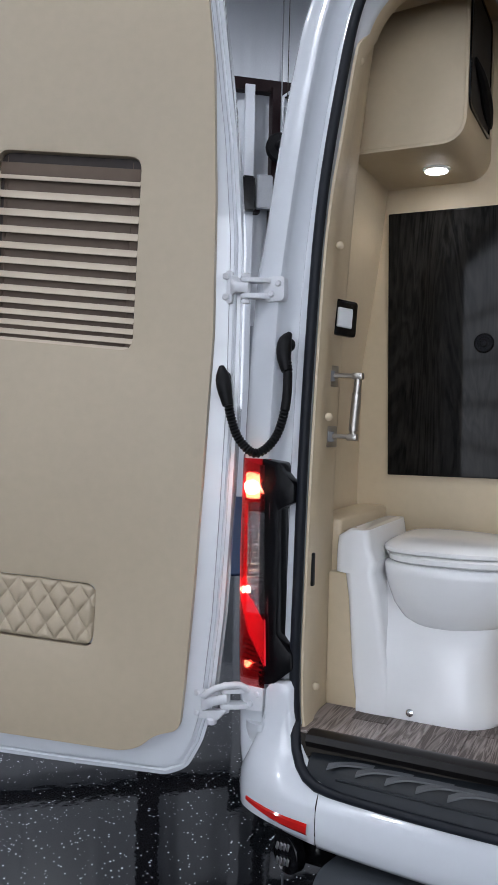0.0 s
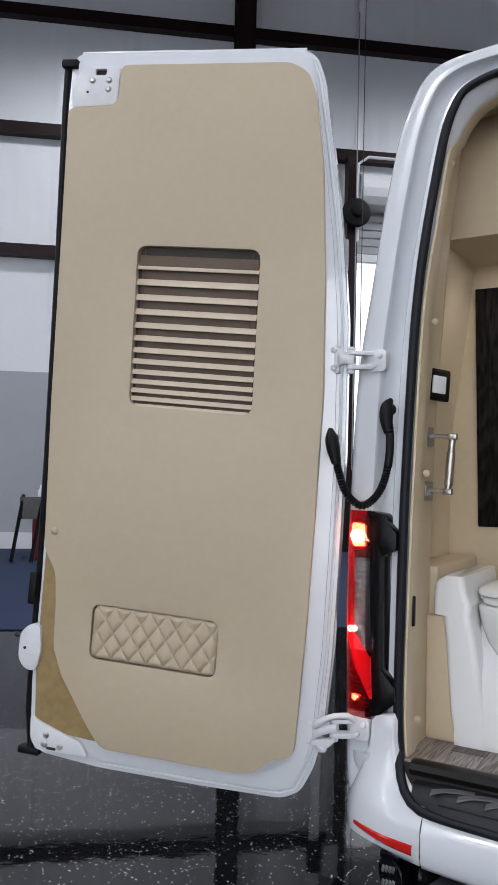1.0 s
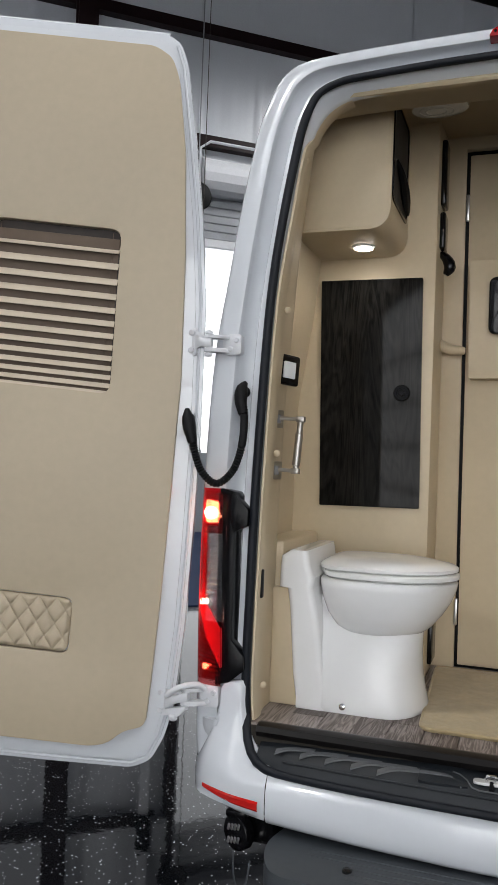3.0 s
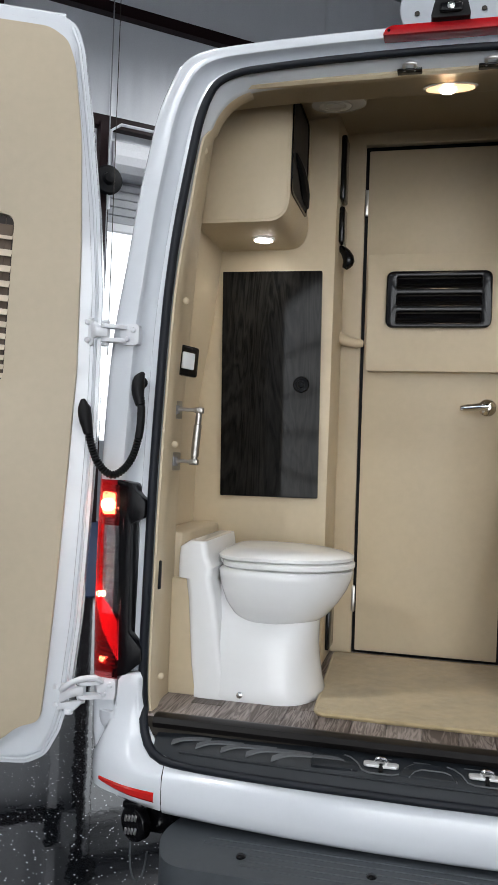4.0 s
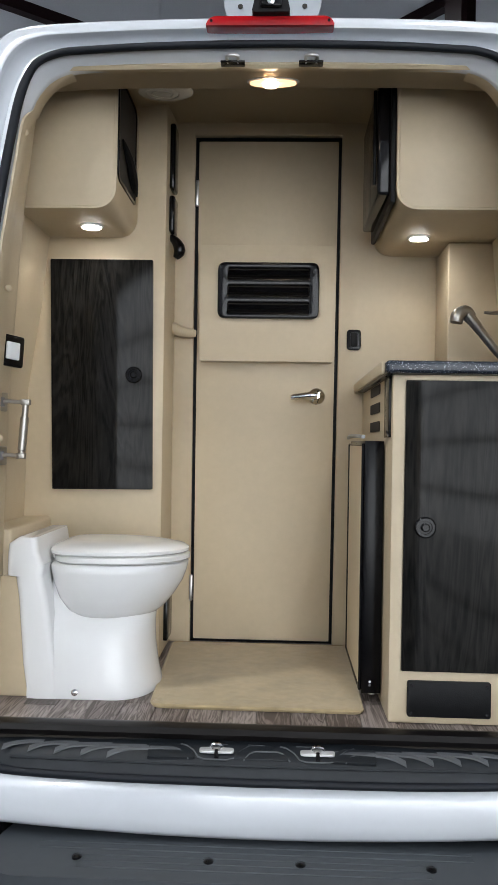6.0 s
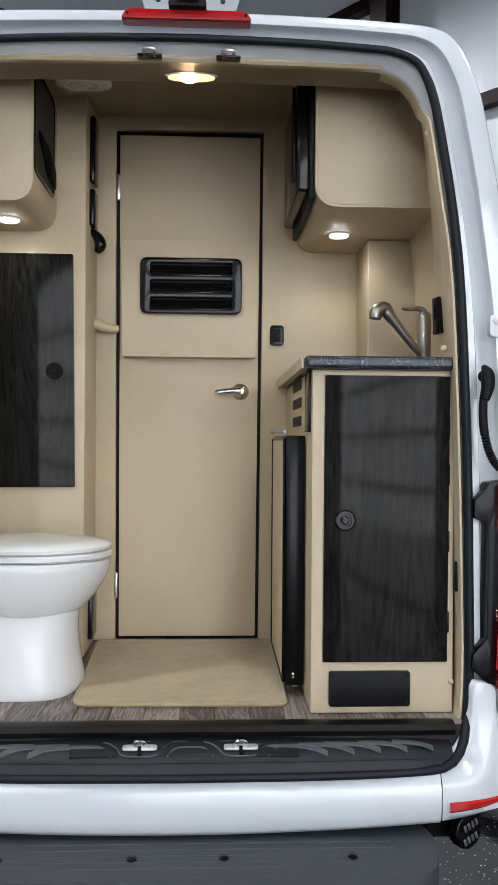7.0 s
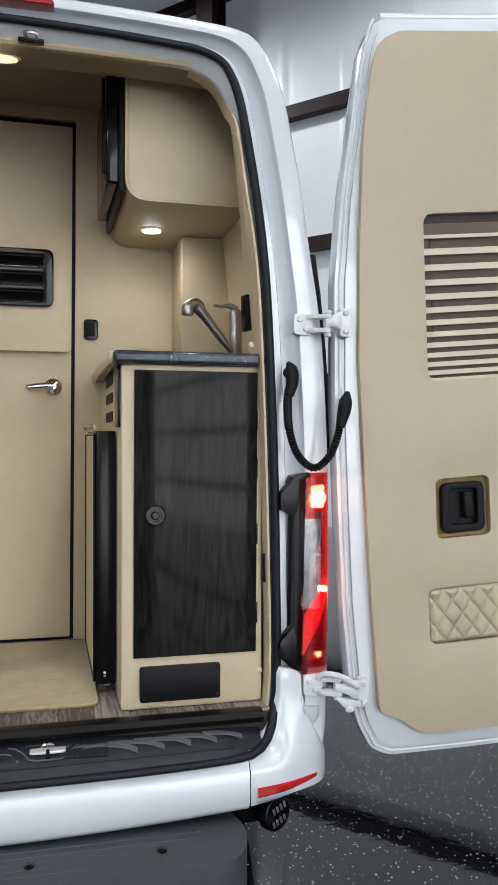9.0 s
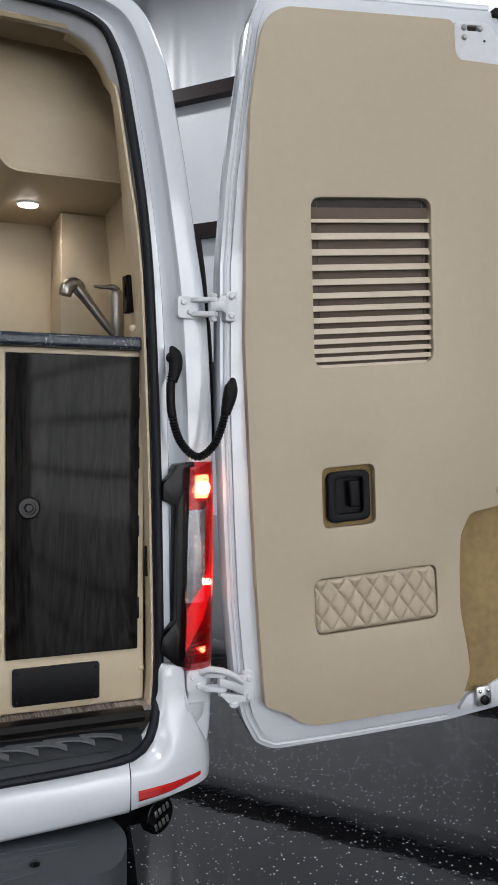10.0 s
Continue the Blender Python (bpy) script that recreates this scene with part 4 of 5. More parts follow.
part("shroud", plate(rounded([(-0.045, 2.588), (-0.028, 2.660), (-0.018, 2.69), (0.034, 2.69), (0.044, 2.660), (0.061, 2.588)], 0.010), -0.045, 0.05, bev=0.008, seg=3), M_RUBBER, rc)
part("lens_block", box(-0.022, 0.038, -0.056, -0.044, 2.597, 2.624, 0.006, 3), M_PLASTIC, rc)
part("lens", lathe([(0.010, 0), (0.010, 0.004), (0.004, 0.007)], (0.008, -0.056, 2.610), (0, -1, 0), 14), M_CHROME, rc)
dish = thing("roof_dish", (0.005, 0.30, 2.67), "white round antenna dish on the van's roof", "antenna")
part("bowl", lathe([(0.0, 0.0), (0.10, 0.005), (0.150, 0.02), (0.152, 0.026), (0.10, 0.016), (0.0, 0.010)], (0.005, 0.32, 2.80), (0, -1, 0.25), 36), M_OFFICE, dish)
# dark discs painted as the shade in two screw holes
for k in (-1, 1):
    part("screw_hole", disc((0.005 + k * 0.10, 0.296, 2.785), 0.008, 0.004, (0, -1, 0.25), 10), M_DARK, dish)
part("mount", box(-0.03, 0.04, 0.27, 0.34, 2.66, 2.76, 0.008), M_PLASTIC, dish)

# ---------------------------------------------------------------- rear doors
# own axes: x outwards from the hinge, z up, the trimmed inside towards -y
D_OUT = [(0.90, 2.664), (0.185, 2.664), (0.140, 2.640), (0.112, 2.575), (0.068, 2.37), (0.018, 2.12), (-0.020, 1.87), (-0.048, 1.48), (-0.060, 1.155), (-0.066, 0.912), (-0.060, 0.667), (-0.044, 0.585), (-0.012, 0.512), (0.040, 0.484), (0.30, 0.475), (0.60, 0.470), (0.80, 0.482), (0.838, 0.55), (0.850, 0.70), (0.852, 1.0), (0.866, 1.4), (0.896, 2.0), (0.925, 2.50), (0.925, 2.64)]
D_PANEL = [(0.738, 2.605), (0.21, 2.605), (0.155, 2.575), (0.128, 2.515), (0.086, 2.298), (0.050, 1.967), (0.024, 1.638), (0.016, 1.31), (0.010, 0.982), (0.010, 0.737), (0.012, 0.622), (0.075, 0.600), (0.112, 0.562), (0.160, 0.547), (0.585, 0.543), (0.625, 0.585), (0.735, 0.738), (0.770, 0.819), (0.776, 0.95), (0.788, 1.045), (0.832, 1.112), (0.860, 1.567), (0.884, 2.1), (0.902, 2.472), (0.755, 2.482), (0.740, 2.50)]


D_PANEL_R = D_PANEL[:14] + [(0.615, 0.533), (0.636, 0.545), (0.668, 0.622), (0.664, 0.691), (0.646, 0.816), (0.652, 0.95), (0.662, 1.045), (0.700, 1.108), (0.832, 1.122)] + D_PANEL[21:]


def inset(pts, d):
    """The outline drawn in by d."""
    out = []
    n = len(pts)
    area = sum(pts[i - 1][0] * pts[i][1] - pts[i][0] * pts[i - 1][1] for i in range(n))
    sg = 1 if area > 0 else -1
    for i in range(n):
        a, p, b = Vector(pts[i - 1]), Vector(pts[i]), Vector(pts[(i + 1) % n])
        n1, n2 = Vector((-(p - a).y, (p - a).x)).normalized(), Vector((-(b - p).y, (b - p).x)).normalized()
        m = (n1 + n2)
        m = m / max(0.4, m.length_squared) * 2 if m.length > 1e-6 else n1
        q = p + m * d * sg
        out.append((q.x, q.y))
    return out


def quilt(x0, x1, z0, z1, y, r, nx=14.2, nz=4.1):
    """A padded piece stitched in diamonds."""
    bm = bmesh.new()
    NX, NZ = 170, 70
    rows = []
    for j in range(NZ + 1):
        row = []
        for i in range(NX + 1):
            x, z = x0 + (x1 - x0) * i / NX, z0 + (z1 - z0) * j / NZ
            # rounded corners: pull the grid in
            dx, dz = max(0, r - min(x - x0, x1 - x)), max(0, r - min(z - z0, z1 - z))
            if dx > 0 and dz > 0:
                d = math.hypot(dx, dz)
                k = max(dx, dz) / d
                cx = x0 + r if x < (x0 + x1) / 2 else x1 - r
                cz = z0 + r if z < (z0 + z1) / 2 else z1 - r
                x, z = cx + (x - cx) * k, cz + (z - cz) * k
            u, v = (x - x0) / (x1 - x0) * nx / 2, (z - z0) / (z1 - z0) * nz / 2
            a, b = abs(((u + v + 0.13) % 1) - 0.5) * 2, abs(((u - v + 0.2) % 1) - 0.5) * 2
            puff = ((1 - a ** 3) * (1 - b ** 3)) ** 0.45
            edge = min(min(x - x0, x1 - x), min(z - z0, z1 - z))
            rim = min(1, edge / 0.012) ** 0.5 if edge > 0 else 0
            row.append(Vector((x, y - 0.0105 * puff * rim - 0.003 * rim, z)))
        rows.append(row)
    return loft(rows, bm=bm)


def rear_door(s, m, label, handle, outline, dp, dl, dh):
    """One rear door: white shell, vinyl trim with louvres and a quilted pad, suede pocket, latch plates."""
    d = thing("rear_door", None, label, "van door", "rear doors", m)
    F = lambda pts: [(s * x, z - (0.026 * max(0, z - 2.1) / 0.5 if handle else 0)) for x, z in pts]
    part("shell", plate(F(rounded(D_OUT, 0.02, 3)), 0.0, 0.075, bev=0.022, seg=4), M_PAINT, d, "white painted door shell")
    raised = inset(D_OUT, 0.028)
    part("inner_frame", plate(F(rounded(raised, 0.02, 3)), -0.014, 0.004, bev=0.007, seg=3), M_PAINT, d, "white raised inner frame")
    # swage line and rubber along the closing edge
    part("frame_bead", tube([(s * x, -0.004, z) for x, z in inset(D_OUT, 0.014)[2:16]], 0.005, 8), M_PAINT, d)
    part("edge_rubber", tube([(s * (x + 0.012), 0.012, z) for x, z in ((0.822, 0.485), (0.842, 0.60), (0.850, 0.80), (0.853, 1.0), (0.868, 1.4), (0.898, 2.0), (0.926, 2.48), (0.932, 2.615))], 0.013, 8), M_RUBBER, d, "black rubber strip along the closing edge")
    part("rubber_cap", box(min(s * 0.90, s * 0.955), max(s * 0.90, s * 0.955), -0.02, 0.03, 2.615, 2.64, 0.005), M_RUBBER, d)
    part("rubber_end", box(min(s * 0.80, s * 0.872), max(s * 0.80, s * 0.872), -0.01, 0.03, 0.470, 0.492, 0.005), M_RUBBER, d)
    part("top_rail", tube([(s * 0.18, 0.02, 2.650 if handle else 2.668), (s * 0.90, 0.02, 2.652 if handle else 2.670)], 0.010, 8), M_PAINT, d)
    G = lambda pts, d: [(s * (x + d), z) for x, z in pts]
    lv = G(rounded([(0.232, 1.568), (0.612, 1.568), (0.634, 2.052), (0.252, 2.052)], 0.034, 6), dl)
    pad_hole = G(rounded([(0.232, 0.803), (0.626, 0.803), (0.630, 0.966), (0.236, 0.966)], 0.028, 5), dp)
    hd = G(rounded([(0.238, 1.108), (0.405, 1.108), (0.411, 1.283), (0.244, 1.283)], 0.022, 5), dh)
    holes = [lv, pad_hole] + ([hd] if handle else [])
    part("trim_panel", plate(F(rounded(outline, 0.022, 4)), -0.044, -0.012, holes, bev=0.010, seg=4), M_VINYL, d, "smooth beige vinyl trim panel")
    part("pocket_lining", plate(F(rounded([(0.56, 0.55), (0.815, 0.56), (0.832, 0.75), (0.838, 1.13), (0.60, 1.13)], 0.02)), -0.020, -0.013, bev=0.002), M_SUEDE, d, "brown suede lining of the lower corner")
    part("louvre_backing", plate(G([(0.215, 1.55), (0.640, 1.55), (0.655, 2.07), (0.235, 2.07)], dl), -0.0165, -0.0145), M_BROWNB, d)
    # added dark ring: the recess's edge shade put into its colour
    part("window_rubber", plate(G(rounded([(0.222, 1.558), (0.626, 1.558), (0.648, 2.064), (0.242, 2.064)], 0.024, 4), dl), -0.0195, -0.0175, [G(rounded([(0.241, 1.575), (0.606, 1.575), (0.624, 2.024), (0.260, 2.024)], 0.02, 4), dl)]), M_WINSHADE, d, "dark brown ring painted as shade round the window recess")
    # headrail in dark brown, the shade under the recess's top coloured in
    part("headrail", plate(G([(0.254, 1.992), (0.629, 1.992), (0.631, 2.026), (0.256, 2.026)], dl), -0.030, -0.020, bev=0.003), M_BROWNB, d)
    for k in range(13):
        # the lower slats hang closer together
        z = 1.570 + 0.0208 * k + 0.00120 * k * k
        x0, x1 = 0.236 + (z - 1.568) * 0.041, 0.614 + (z - 1.568) * 0.045
        a, b = sorted((s * (x0 + dl), s * (x1 + dl)))
        hh = 0.0072 + 0.00038 * k
        bm = box(a, b, -0.0012, 0.0012, -hh, hh, 0.0008, 1)
        bmesh.ops.transform(bm, matrix=pose(0, -0.0285, z, -24), verts=bm.verts)
        part("louvre_slat", bm, M_SLAT, d)
    for x in (0.262, 0.598):
        part("slat_cord", tube([(s * (x + dl), -0.0185, 1.575), (s * (x + dl + 0.018), -0.0185, 2.045)], 0.0015, 6), M_BROWNB, d)
    q = quilt(0.236 + dp, 0.626 + dp, 0.806, 0.963, -0.034, 0.026)
    bmesh.ops.scale(q, vec=(s, 1, 1), verts=q.verts)
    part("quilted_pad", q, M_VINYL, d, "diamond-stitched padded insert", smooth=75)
    part("trim_button", lathe([(0.011, 0), (0.011, 0.004), (0.006, 0.008)], (s * 0.803, -0.044, 1.168), (0, -1, 0), 16), M_VINYL, d)
    # upper latch plate
    up = F(rounded([(0.750, 2.492), (0.900, 2.482), (0.908, 2.56), (0.870, 2.612), (0.752, 2.612)], 0.018))
    slot = F(rounded([(0.795, 2.583), (0.832, 2.583), (0.832, 2.602), (0.795, 2.602)], 0.005))
    lp = part("upper_latch_plate", plate(up, -0.026, -0.0145, [slot], bev=0.003), M_HINGE, d, "white latch plate with bolts")
    for x, z in ((0.838, 2.566), (0.783, 2.566), (0.783, 2.538)):
        part("bolt", lathe([(0.0095, 0), (0.0095, 0.004), (0.006, 0.007)], (s * x, -0.026, z), (0, -1, 0), 10), M_STEEL, lp)
    # hole and slot depth shown by dark pieces instead of shade
    part("small_hole", disc((s * 0.852, -0.026, 2.53), 0.004, 0.001, (0, -1, 0), 10), M_DARK, lp)
    part("slot_back", plate(slot, -0.0155, -0.0148), M_DARK, lp)
    # lower latch plate and side catch
    dn = F(rounded([(0.63, 0.505), (0.80, 0.500), (0.822, 0.53), (0.828, 0.60), (0.80, 0.585), (0.72, 0.560), (0.66, 0.545)], 0.012))
    dl = part("lower_latch_plate", plate(dn, -0.030, -0.0145, bev=0.003), M_HINGE, d)
    if handle:
        bx = sorted((s * 0.683, s * 0.735))
        part("guide_block", box(bx[0], bx[1], -0.048, -0.028, 0.512, 0.572, 0.006), M_STEEL, dl, "grey steel door guide")
        part("guide_roller", disc((s * 0.709, -0.048, 0.530), 0.015, 0.008, (0, -1, 0), 16, 0.003), M_PLASTIC, dl)
        for x in (0.695, 0.723):
            part("bolt", lathe([(0.006, 0), (0.006, 0.003), (0.003, 0.005)], (s * x, -0.048, 0.558), (0, -1, 0), 10), M_CHROME, dl)
    else:
        for x, z in ((0.770, 0.548), (0.772, 0.520), (0.722, 0.520)):
            part("bolt", lathe([(0.0095, 0), (0.0095, 0.004), (0.006, 0.007)], (s * x, -0.030, z), (0, -1, 0), 10), M_STEEL, dl)
        # thin dark plate coloured as a shaded slot
        part("slot", plate(F(rounded([(0.735, 0.506), (0.765, 0.506), (0.765, 0.514), (0.735, 0.514)], 0.003)), -0.031, -0.0299), M_DARK, dl)
    ct = F(rounded([(0.825, 0.735), (0.862, 0.735), (0.888, 0.765), (0.888, 0.845), (0.858, 0.875), (0.825, 0.875), (0.815, 0.80)], 0.02))
    sc = part("side_catch", plate(ct, -0.034, -0.004, bev=0.006), M_HINGE, d, "white side catch cover")
    part("catch_pin", tube([(s * 0.885, -0.018, 0.83), (s * 0.912, -0.018, 0.832)], 0.006, 8), M_CHROME, sc)
    # dark disc for the shade in a screw hole
    part("screw_hole", disc((s * 0.868, -0.034, 0.80), 0.005, 0.001, (0, -1, 0), 10), M_DARK, sc)
    part("edge_stop", box(min(s * 0.86, s * 0.885), max(s * 0.86, s * 0.885), -0.02, 0.02, 0.93, 1.03, 0.006), M_RUBBER, d)
    if handle:
        part("handle_bezel", plate(G(rounded([(0.239, 1.109), (0.404, 1.109), (0.410, 1.282), (0.245, 1.282)], 0.022), dh), -0.022, -0.0125), M_SUEDE, d)
        fr_o = G(rounded([(0.256, 1.122), (0.388, 1.122), (0.393, 1.268), (0.262, 1.268)], 0.024), dh)
        fr_i = G(rounded([(0.282, 1.145), (0.366, 1.145), (0.370, 1.248), (0.287, 1.248)], 0.012), dh)
        h = part("handle_cup", plate(fr_o, -0.046, -0.0215, [fr_i], bev=0.004), M_RUBBER, d, "black recessed inner door handle")
        part("cup_back", plate(G([(0.278, 1.14), (0.372, 1.14), (0.374, 1.252), (0.283, 1.252)], dh), -0.024, -0.0222), M_RUBBER, h)
        gx = sorted((s * (0.325 + dh), s * (0.357 + dh)))
        part("grip", box(gx[0], gx[1], -0.050, -0.030, 1.162, 1.240, 0.006, 3), M_RUBBER, h)
    return d


def door_pose(s, hx, hy, phi, tilt):
    return Matrix.Translation((s * hx, hy, 1.4)) @ pose(0, 0, 0, 0, 0, -s * phi) @ pose(0, 0, 0, 0, -s * tilt, 0) @ Matrix.Translation((0, 0.044, -1.4))


rear_door(-1, door_pose(-1, 1.0, -0.085, 18, 4.4), "open white van door with beige vinyl trim and louvred window", False, D_PANEL, 0.026, -0.006, 0)
rear_door(1, door_pose(1, 1.022, -0.06, 5, 4.4), "open white van door with beige vinyl trim and black inner handle", True, D_PANEL_R, -0.055, -0.006, -0.018)

# ---------------------------------------------------------------- inside the van: lining
BACK, DOORY = 0.67, 0.93
for s, nm in ((-1, "wall_left"), (1, "wall_right")):
    sec = [(0.96, FLOOR), (0.872, FLOOR), (0.870, 1.156), (0.863, 1.606), (0.816, 1.924), (0.795, 2.144), (0.752, 2.45), (0.725, 2.60), (0.80, 2.60), (0.86, 2.30), (0.96, 1.6)]
    tagged(part(nm, plate([(s * x, z) for x, z in sec], 0.225, 1.0), M_VINYL_IN), "beige vinyl side wall inside the van", "wall", kind="structure")


def wall_x(z):
    """Where the side lining stands at height z: upright, then leaning in."""
    line = ((0.0, 0.795), (1.2, 0.790), (1.6, 0.778), (1.85, 0.762), (2.0, 0.753), (2.14, 0.742), (2.36, 0.717), (2.5, 0.699), (2.8, 0.66))
    for (a, xa), (b, xb) in zip(line, line[1:]):
        if z <= b:
            return xa + (xb - xa) * (z - a) / (b - a)
    return line[-1][1]


for s, nm in ((-1, "trim_left"), (1, "trim_right")):
    pr = [p for p in A_RIM if p.x * s > 0.55 and p.z > 0.64]
    pr.sort(key=lambda p: p.z)
    pr = [Vector((s * 0.783, 0, 0.640))] + pr
    rows = []
    # the padding ends below the arch; above it the painted flange shows
    back = lambda z: 0.050 * min(1, max(0, (z - 2.33) / 0.04))
    for f, y, k, out in ((-0.003, 0.050, 0, 0), (-0.002, 0.026, 0, 0), (0.002, 0.018, 0, 0), (0.008, 0.020, 0, 0), (0.010, 0.036, 0, 0), (0.010, 0.07, 0, 0), (0.004, 0.11, 0.35, 0), (0.0, 0.16, 0.8, 0), (0.0, 0.215, 1.0, 0), (0.0, 0.232, 1.0, 0.002), (0.0, 0.240, 1.0, 0.010), (0.0, 0.242, 1.0, 0.10)):
        rows.append([Vector((s * ((abs(p.x) - f + 0.15 * back(p.z)) * (1 - k) + k * wall_x(p.z) + out), y + back(p.z) * (1 - k), p.z)) for p in pr])
    tr = part(nm, loft(rows), M_VINYL_IN, smooth=60)
    tagged(tr, "padded beige vinyl trim of the rear door pillar", "trim", kind="structure")
    for z, y, x in ((2.30, 0.06, 0.688), (1.86, 0.08, 0.735), (1.43, 0.075, 0.752), (0.74, 0.075, 0.768), (1.69, 0.075, 0.742)):
        if (s == 1 and z in (1.86, 1.43)) or (s == -1 and z == 1.69):
            continue
        part("trim_button", lathe([(0.010, 0), (0.010, 0.004), (0.005, 0.008)], (s * x, y - 0.008, z), (-s * 0.8, -1, 0), 14), M_VINYL_IN, tr)

tagged(part("floor", box(-0.80, 0.80, -0.005, 1.0, FLOOR - 0.06, FLOOR - 0.008, 0), M_DARK), "wood plank floor inside the van", "floor", kind="structure")
head = bmesh.new()
cl = [(0.052, 2.488), (0.075, 2.495), (0.205, 2.494), (0.222, 2.499), (0.232, 2.512), (0.240, 2.55), (0.250, 2.592), (1.0, 2.684)]
rows = []
for y, z in cl:
    rows.append([Vector((x * (0.82 if y > 0.243 else 1), y, z - (0.010 if y < 0.243 else 0.03) * max(0, abs(x) / 0.8 - 0.5) * 2 - (0.012 * max(0, abs(x) - 0.55) / 0.25 if y < 0.243 else 0))) for x in [-0.8 + 1.6 * i / 30 for i in range(31)]])
loft(rows, bm=head)
bmesh.ops.solidify(head, geom=head.faces[:], thickness=-0.02)
tagged(part("ceiling_lining", head, M_VINYL_IN, smooth=40), "padded beige vinyl headlining", "ceiling", kind="structure")
fringe = bmesh.new()
rows = []
for i in range(61):
    x = -0.65 + 1.3 * i / 60
    dip = 0.006 * math.exp(-((x + 0.098) / 0.03) ** 2) + 0.006 * math.exp(-((x - 0.12) / 0.03) ** 2)
    zr = 2.495 - 0.006 * (abs(x) / 0.6) ** 3
    rows.append([Vector((x, y, zr + z + dip)) for y, z in ((0.082, 0.012), (0.055, 0.004), (0.048, -0.006), (0.055, -0.014), (0.09, -0.006))])
loft(rows, bm=fringe)
tagged(part("header_trim", fringe, M_VINYL_IN, smooth=60), "beige vinyl edge along the door header", "trim", kind="structure")
for x in (-0.098, 0.12):
    k = thing("roof_striker", (x, 0.04, 2.485), "small steel door striker under the roof edge", "striker", "roof strikers")
    part("base", box(x - 0.034, x + 0.034, 0.022, 0.056, 2.485, 2.490, 0.002), M_PLASTIC, k)
    part("loop", tube(curve([(x - 0.014, 0.032, 2.488), (x - 0.014, 0.012, 2.497), (x + 0.014, 0.012, 2.497), (x + 0.014, 0.032, 2.488)], 12), 0.005, 8), M_STEEL, k)

# back walls: deep on the toilet side, deeper at the door
tagged(part("wall_back_left", plate([(-0.90, FLOOR), (-0.372, FLOOR), (-0.372, 2.70), (-0.74, 2.70), (-0.80, 2.45), (-0.90, 2.1)], BACK, 0.99, bev=0.006), M_VINYL_IN), "beige vinyl partition wall with a cupboard door", "wall", kind="structure")
tagged(part("wall_back_mid", plate([(-0.40, FLOOR), (-0.292, FLOOR), (-0.300, 2.628), (0.272, 2.628), (0.262, FLOOR), (0.80, FLOOR), (0.80, 2.60), (0.70, 2.712), (-0.40, 2.712)], DOORY, DOORY + 0.06, bev=0.003), M_VINYL_IN), "beige vinyl partition round the inner door", "wall", kind="structure")
# dark sheet in place of the unlit room beyond the door
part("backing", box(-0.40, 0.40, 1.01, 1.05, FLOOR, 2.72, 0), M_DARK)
tagged(bpy.data.objects["backing"], "dark sheet standing for the unlit space behind the inner door", "wall", kind="structure")

dm = thing("dome_light", (0.013, 0.16, 2.50), "lit oval dome light on the headlining", "ceiling light")
q = pose(0.013, 0.165, 2.499, 0)
ov = [(0.078 * math.cos(a), 0.030 * math.sin(a)) for a in [2 * math.pi * i / 28 for i in range(28)]]
b = plate(ov, -0.008, 0.010, bev=0.004, to=lambda a, c, d: (a, c, d))
bmesh.ops.transform(b, matrix=q, verts=b.verts)
part("rim", b, M_SEAT, dm)
b = plate([(x * 0.88, z * 0.80) for x, z in ov], -0.014, -0.0085, bev=0.002, to=lambda a, c, d: (a, c, d))
bmesh.ops.transform(b, matrix=q, verts=b.verts)
part("diffuser", b, M_DOME, dm, "glowing warm diffuser")
part("bulb", lathe([(0.004, 0.0), (0.024, 0.002), (0.020, 0.008), (0.004, 0.012)], (0.006, 0.160, 2.486), (0, 0, -1), 18), M_DOMEBULB, dm, "lit warm bulb")
lamp("dome_lamp", "AREA", pose(0.013, 0.165, 2.480), 1.3, 0.12, 0.05, (1.0, 0.80, 0.55))
sp = thing("ceiling_speaker", (-0.37, 0.523, 2.62), "white round speaker grille in the headlining", "speaker")
q = pose(-0.37, 0.523, 2.624, 7)
b = lathe([(0.02, -0.012), (0.08, -0.010), (0.105, -0.004), (0.105, 0.004)], (0, 0, 0), (0, 0, 1), 32)
bmesh.ops.transform(b, matrix=q, verts=b.verts)
part("grille", b, M_SEAT, sp)
for k in range(3):
    b = tube([((0.035 + 0.022 * k) * math.cos(a), (0.035 + 0.022 * k) * math.sin(a), -0.0115 + 0.002 * k) for a in [2 * math.pi * i / 24 for i in range(25)]] and [Vector(((0.035 + 0.022 * k) * math.cos(2 * math.pi * i / 24), (0.035 + 0.022 * k) * math.sin(2 * math.pi * i / 24), -0.0115 + 0.002 * k)) for i in range(25)], 0.003, 6)
    bmesh.ops.transform(b, matrix=q, verts=b.verts)
    part("ring", b, M_SEAT, sp)

# ---------------------------------------------------------------- inner door
dr = thing("inner_door", (-0.01, DOORY, FLOOR + 0.01), "closed beige vinyl door with a black vent and chrome lever", "door")
x0, x1 = -0.281, 0.250
door_o = [(-0.279, 0.662), (0.249, 0.662), (0.259, 2.604), (-0.285, 2.604)]
part("leaf", plate(rounded(door_o, 0.006), 0.936, 0.98, bev=0.004), M_VINYL_IN, dr)
gap = [(-0.292, FLOOR + 0.002), (0.262, FLOOR + 0.002), (0.272, 2.624), (-0.300, 2.624)]
part("gasket", plate(gap, 0.952, 0.958, [[(-0.276, 0.668), (0.246, 0.668), (0.256, 2.598), (-0.282, 2.598)]]), M_RUBBER, dr, "black gap seal round the door")
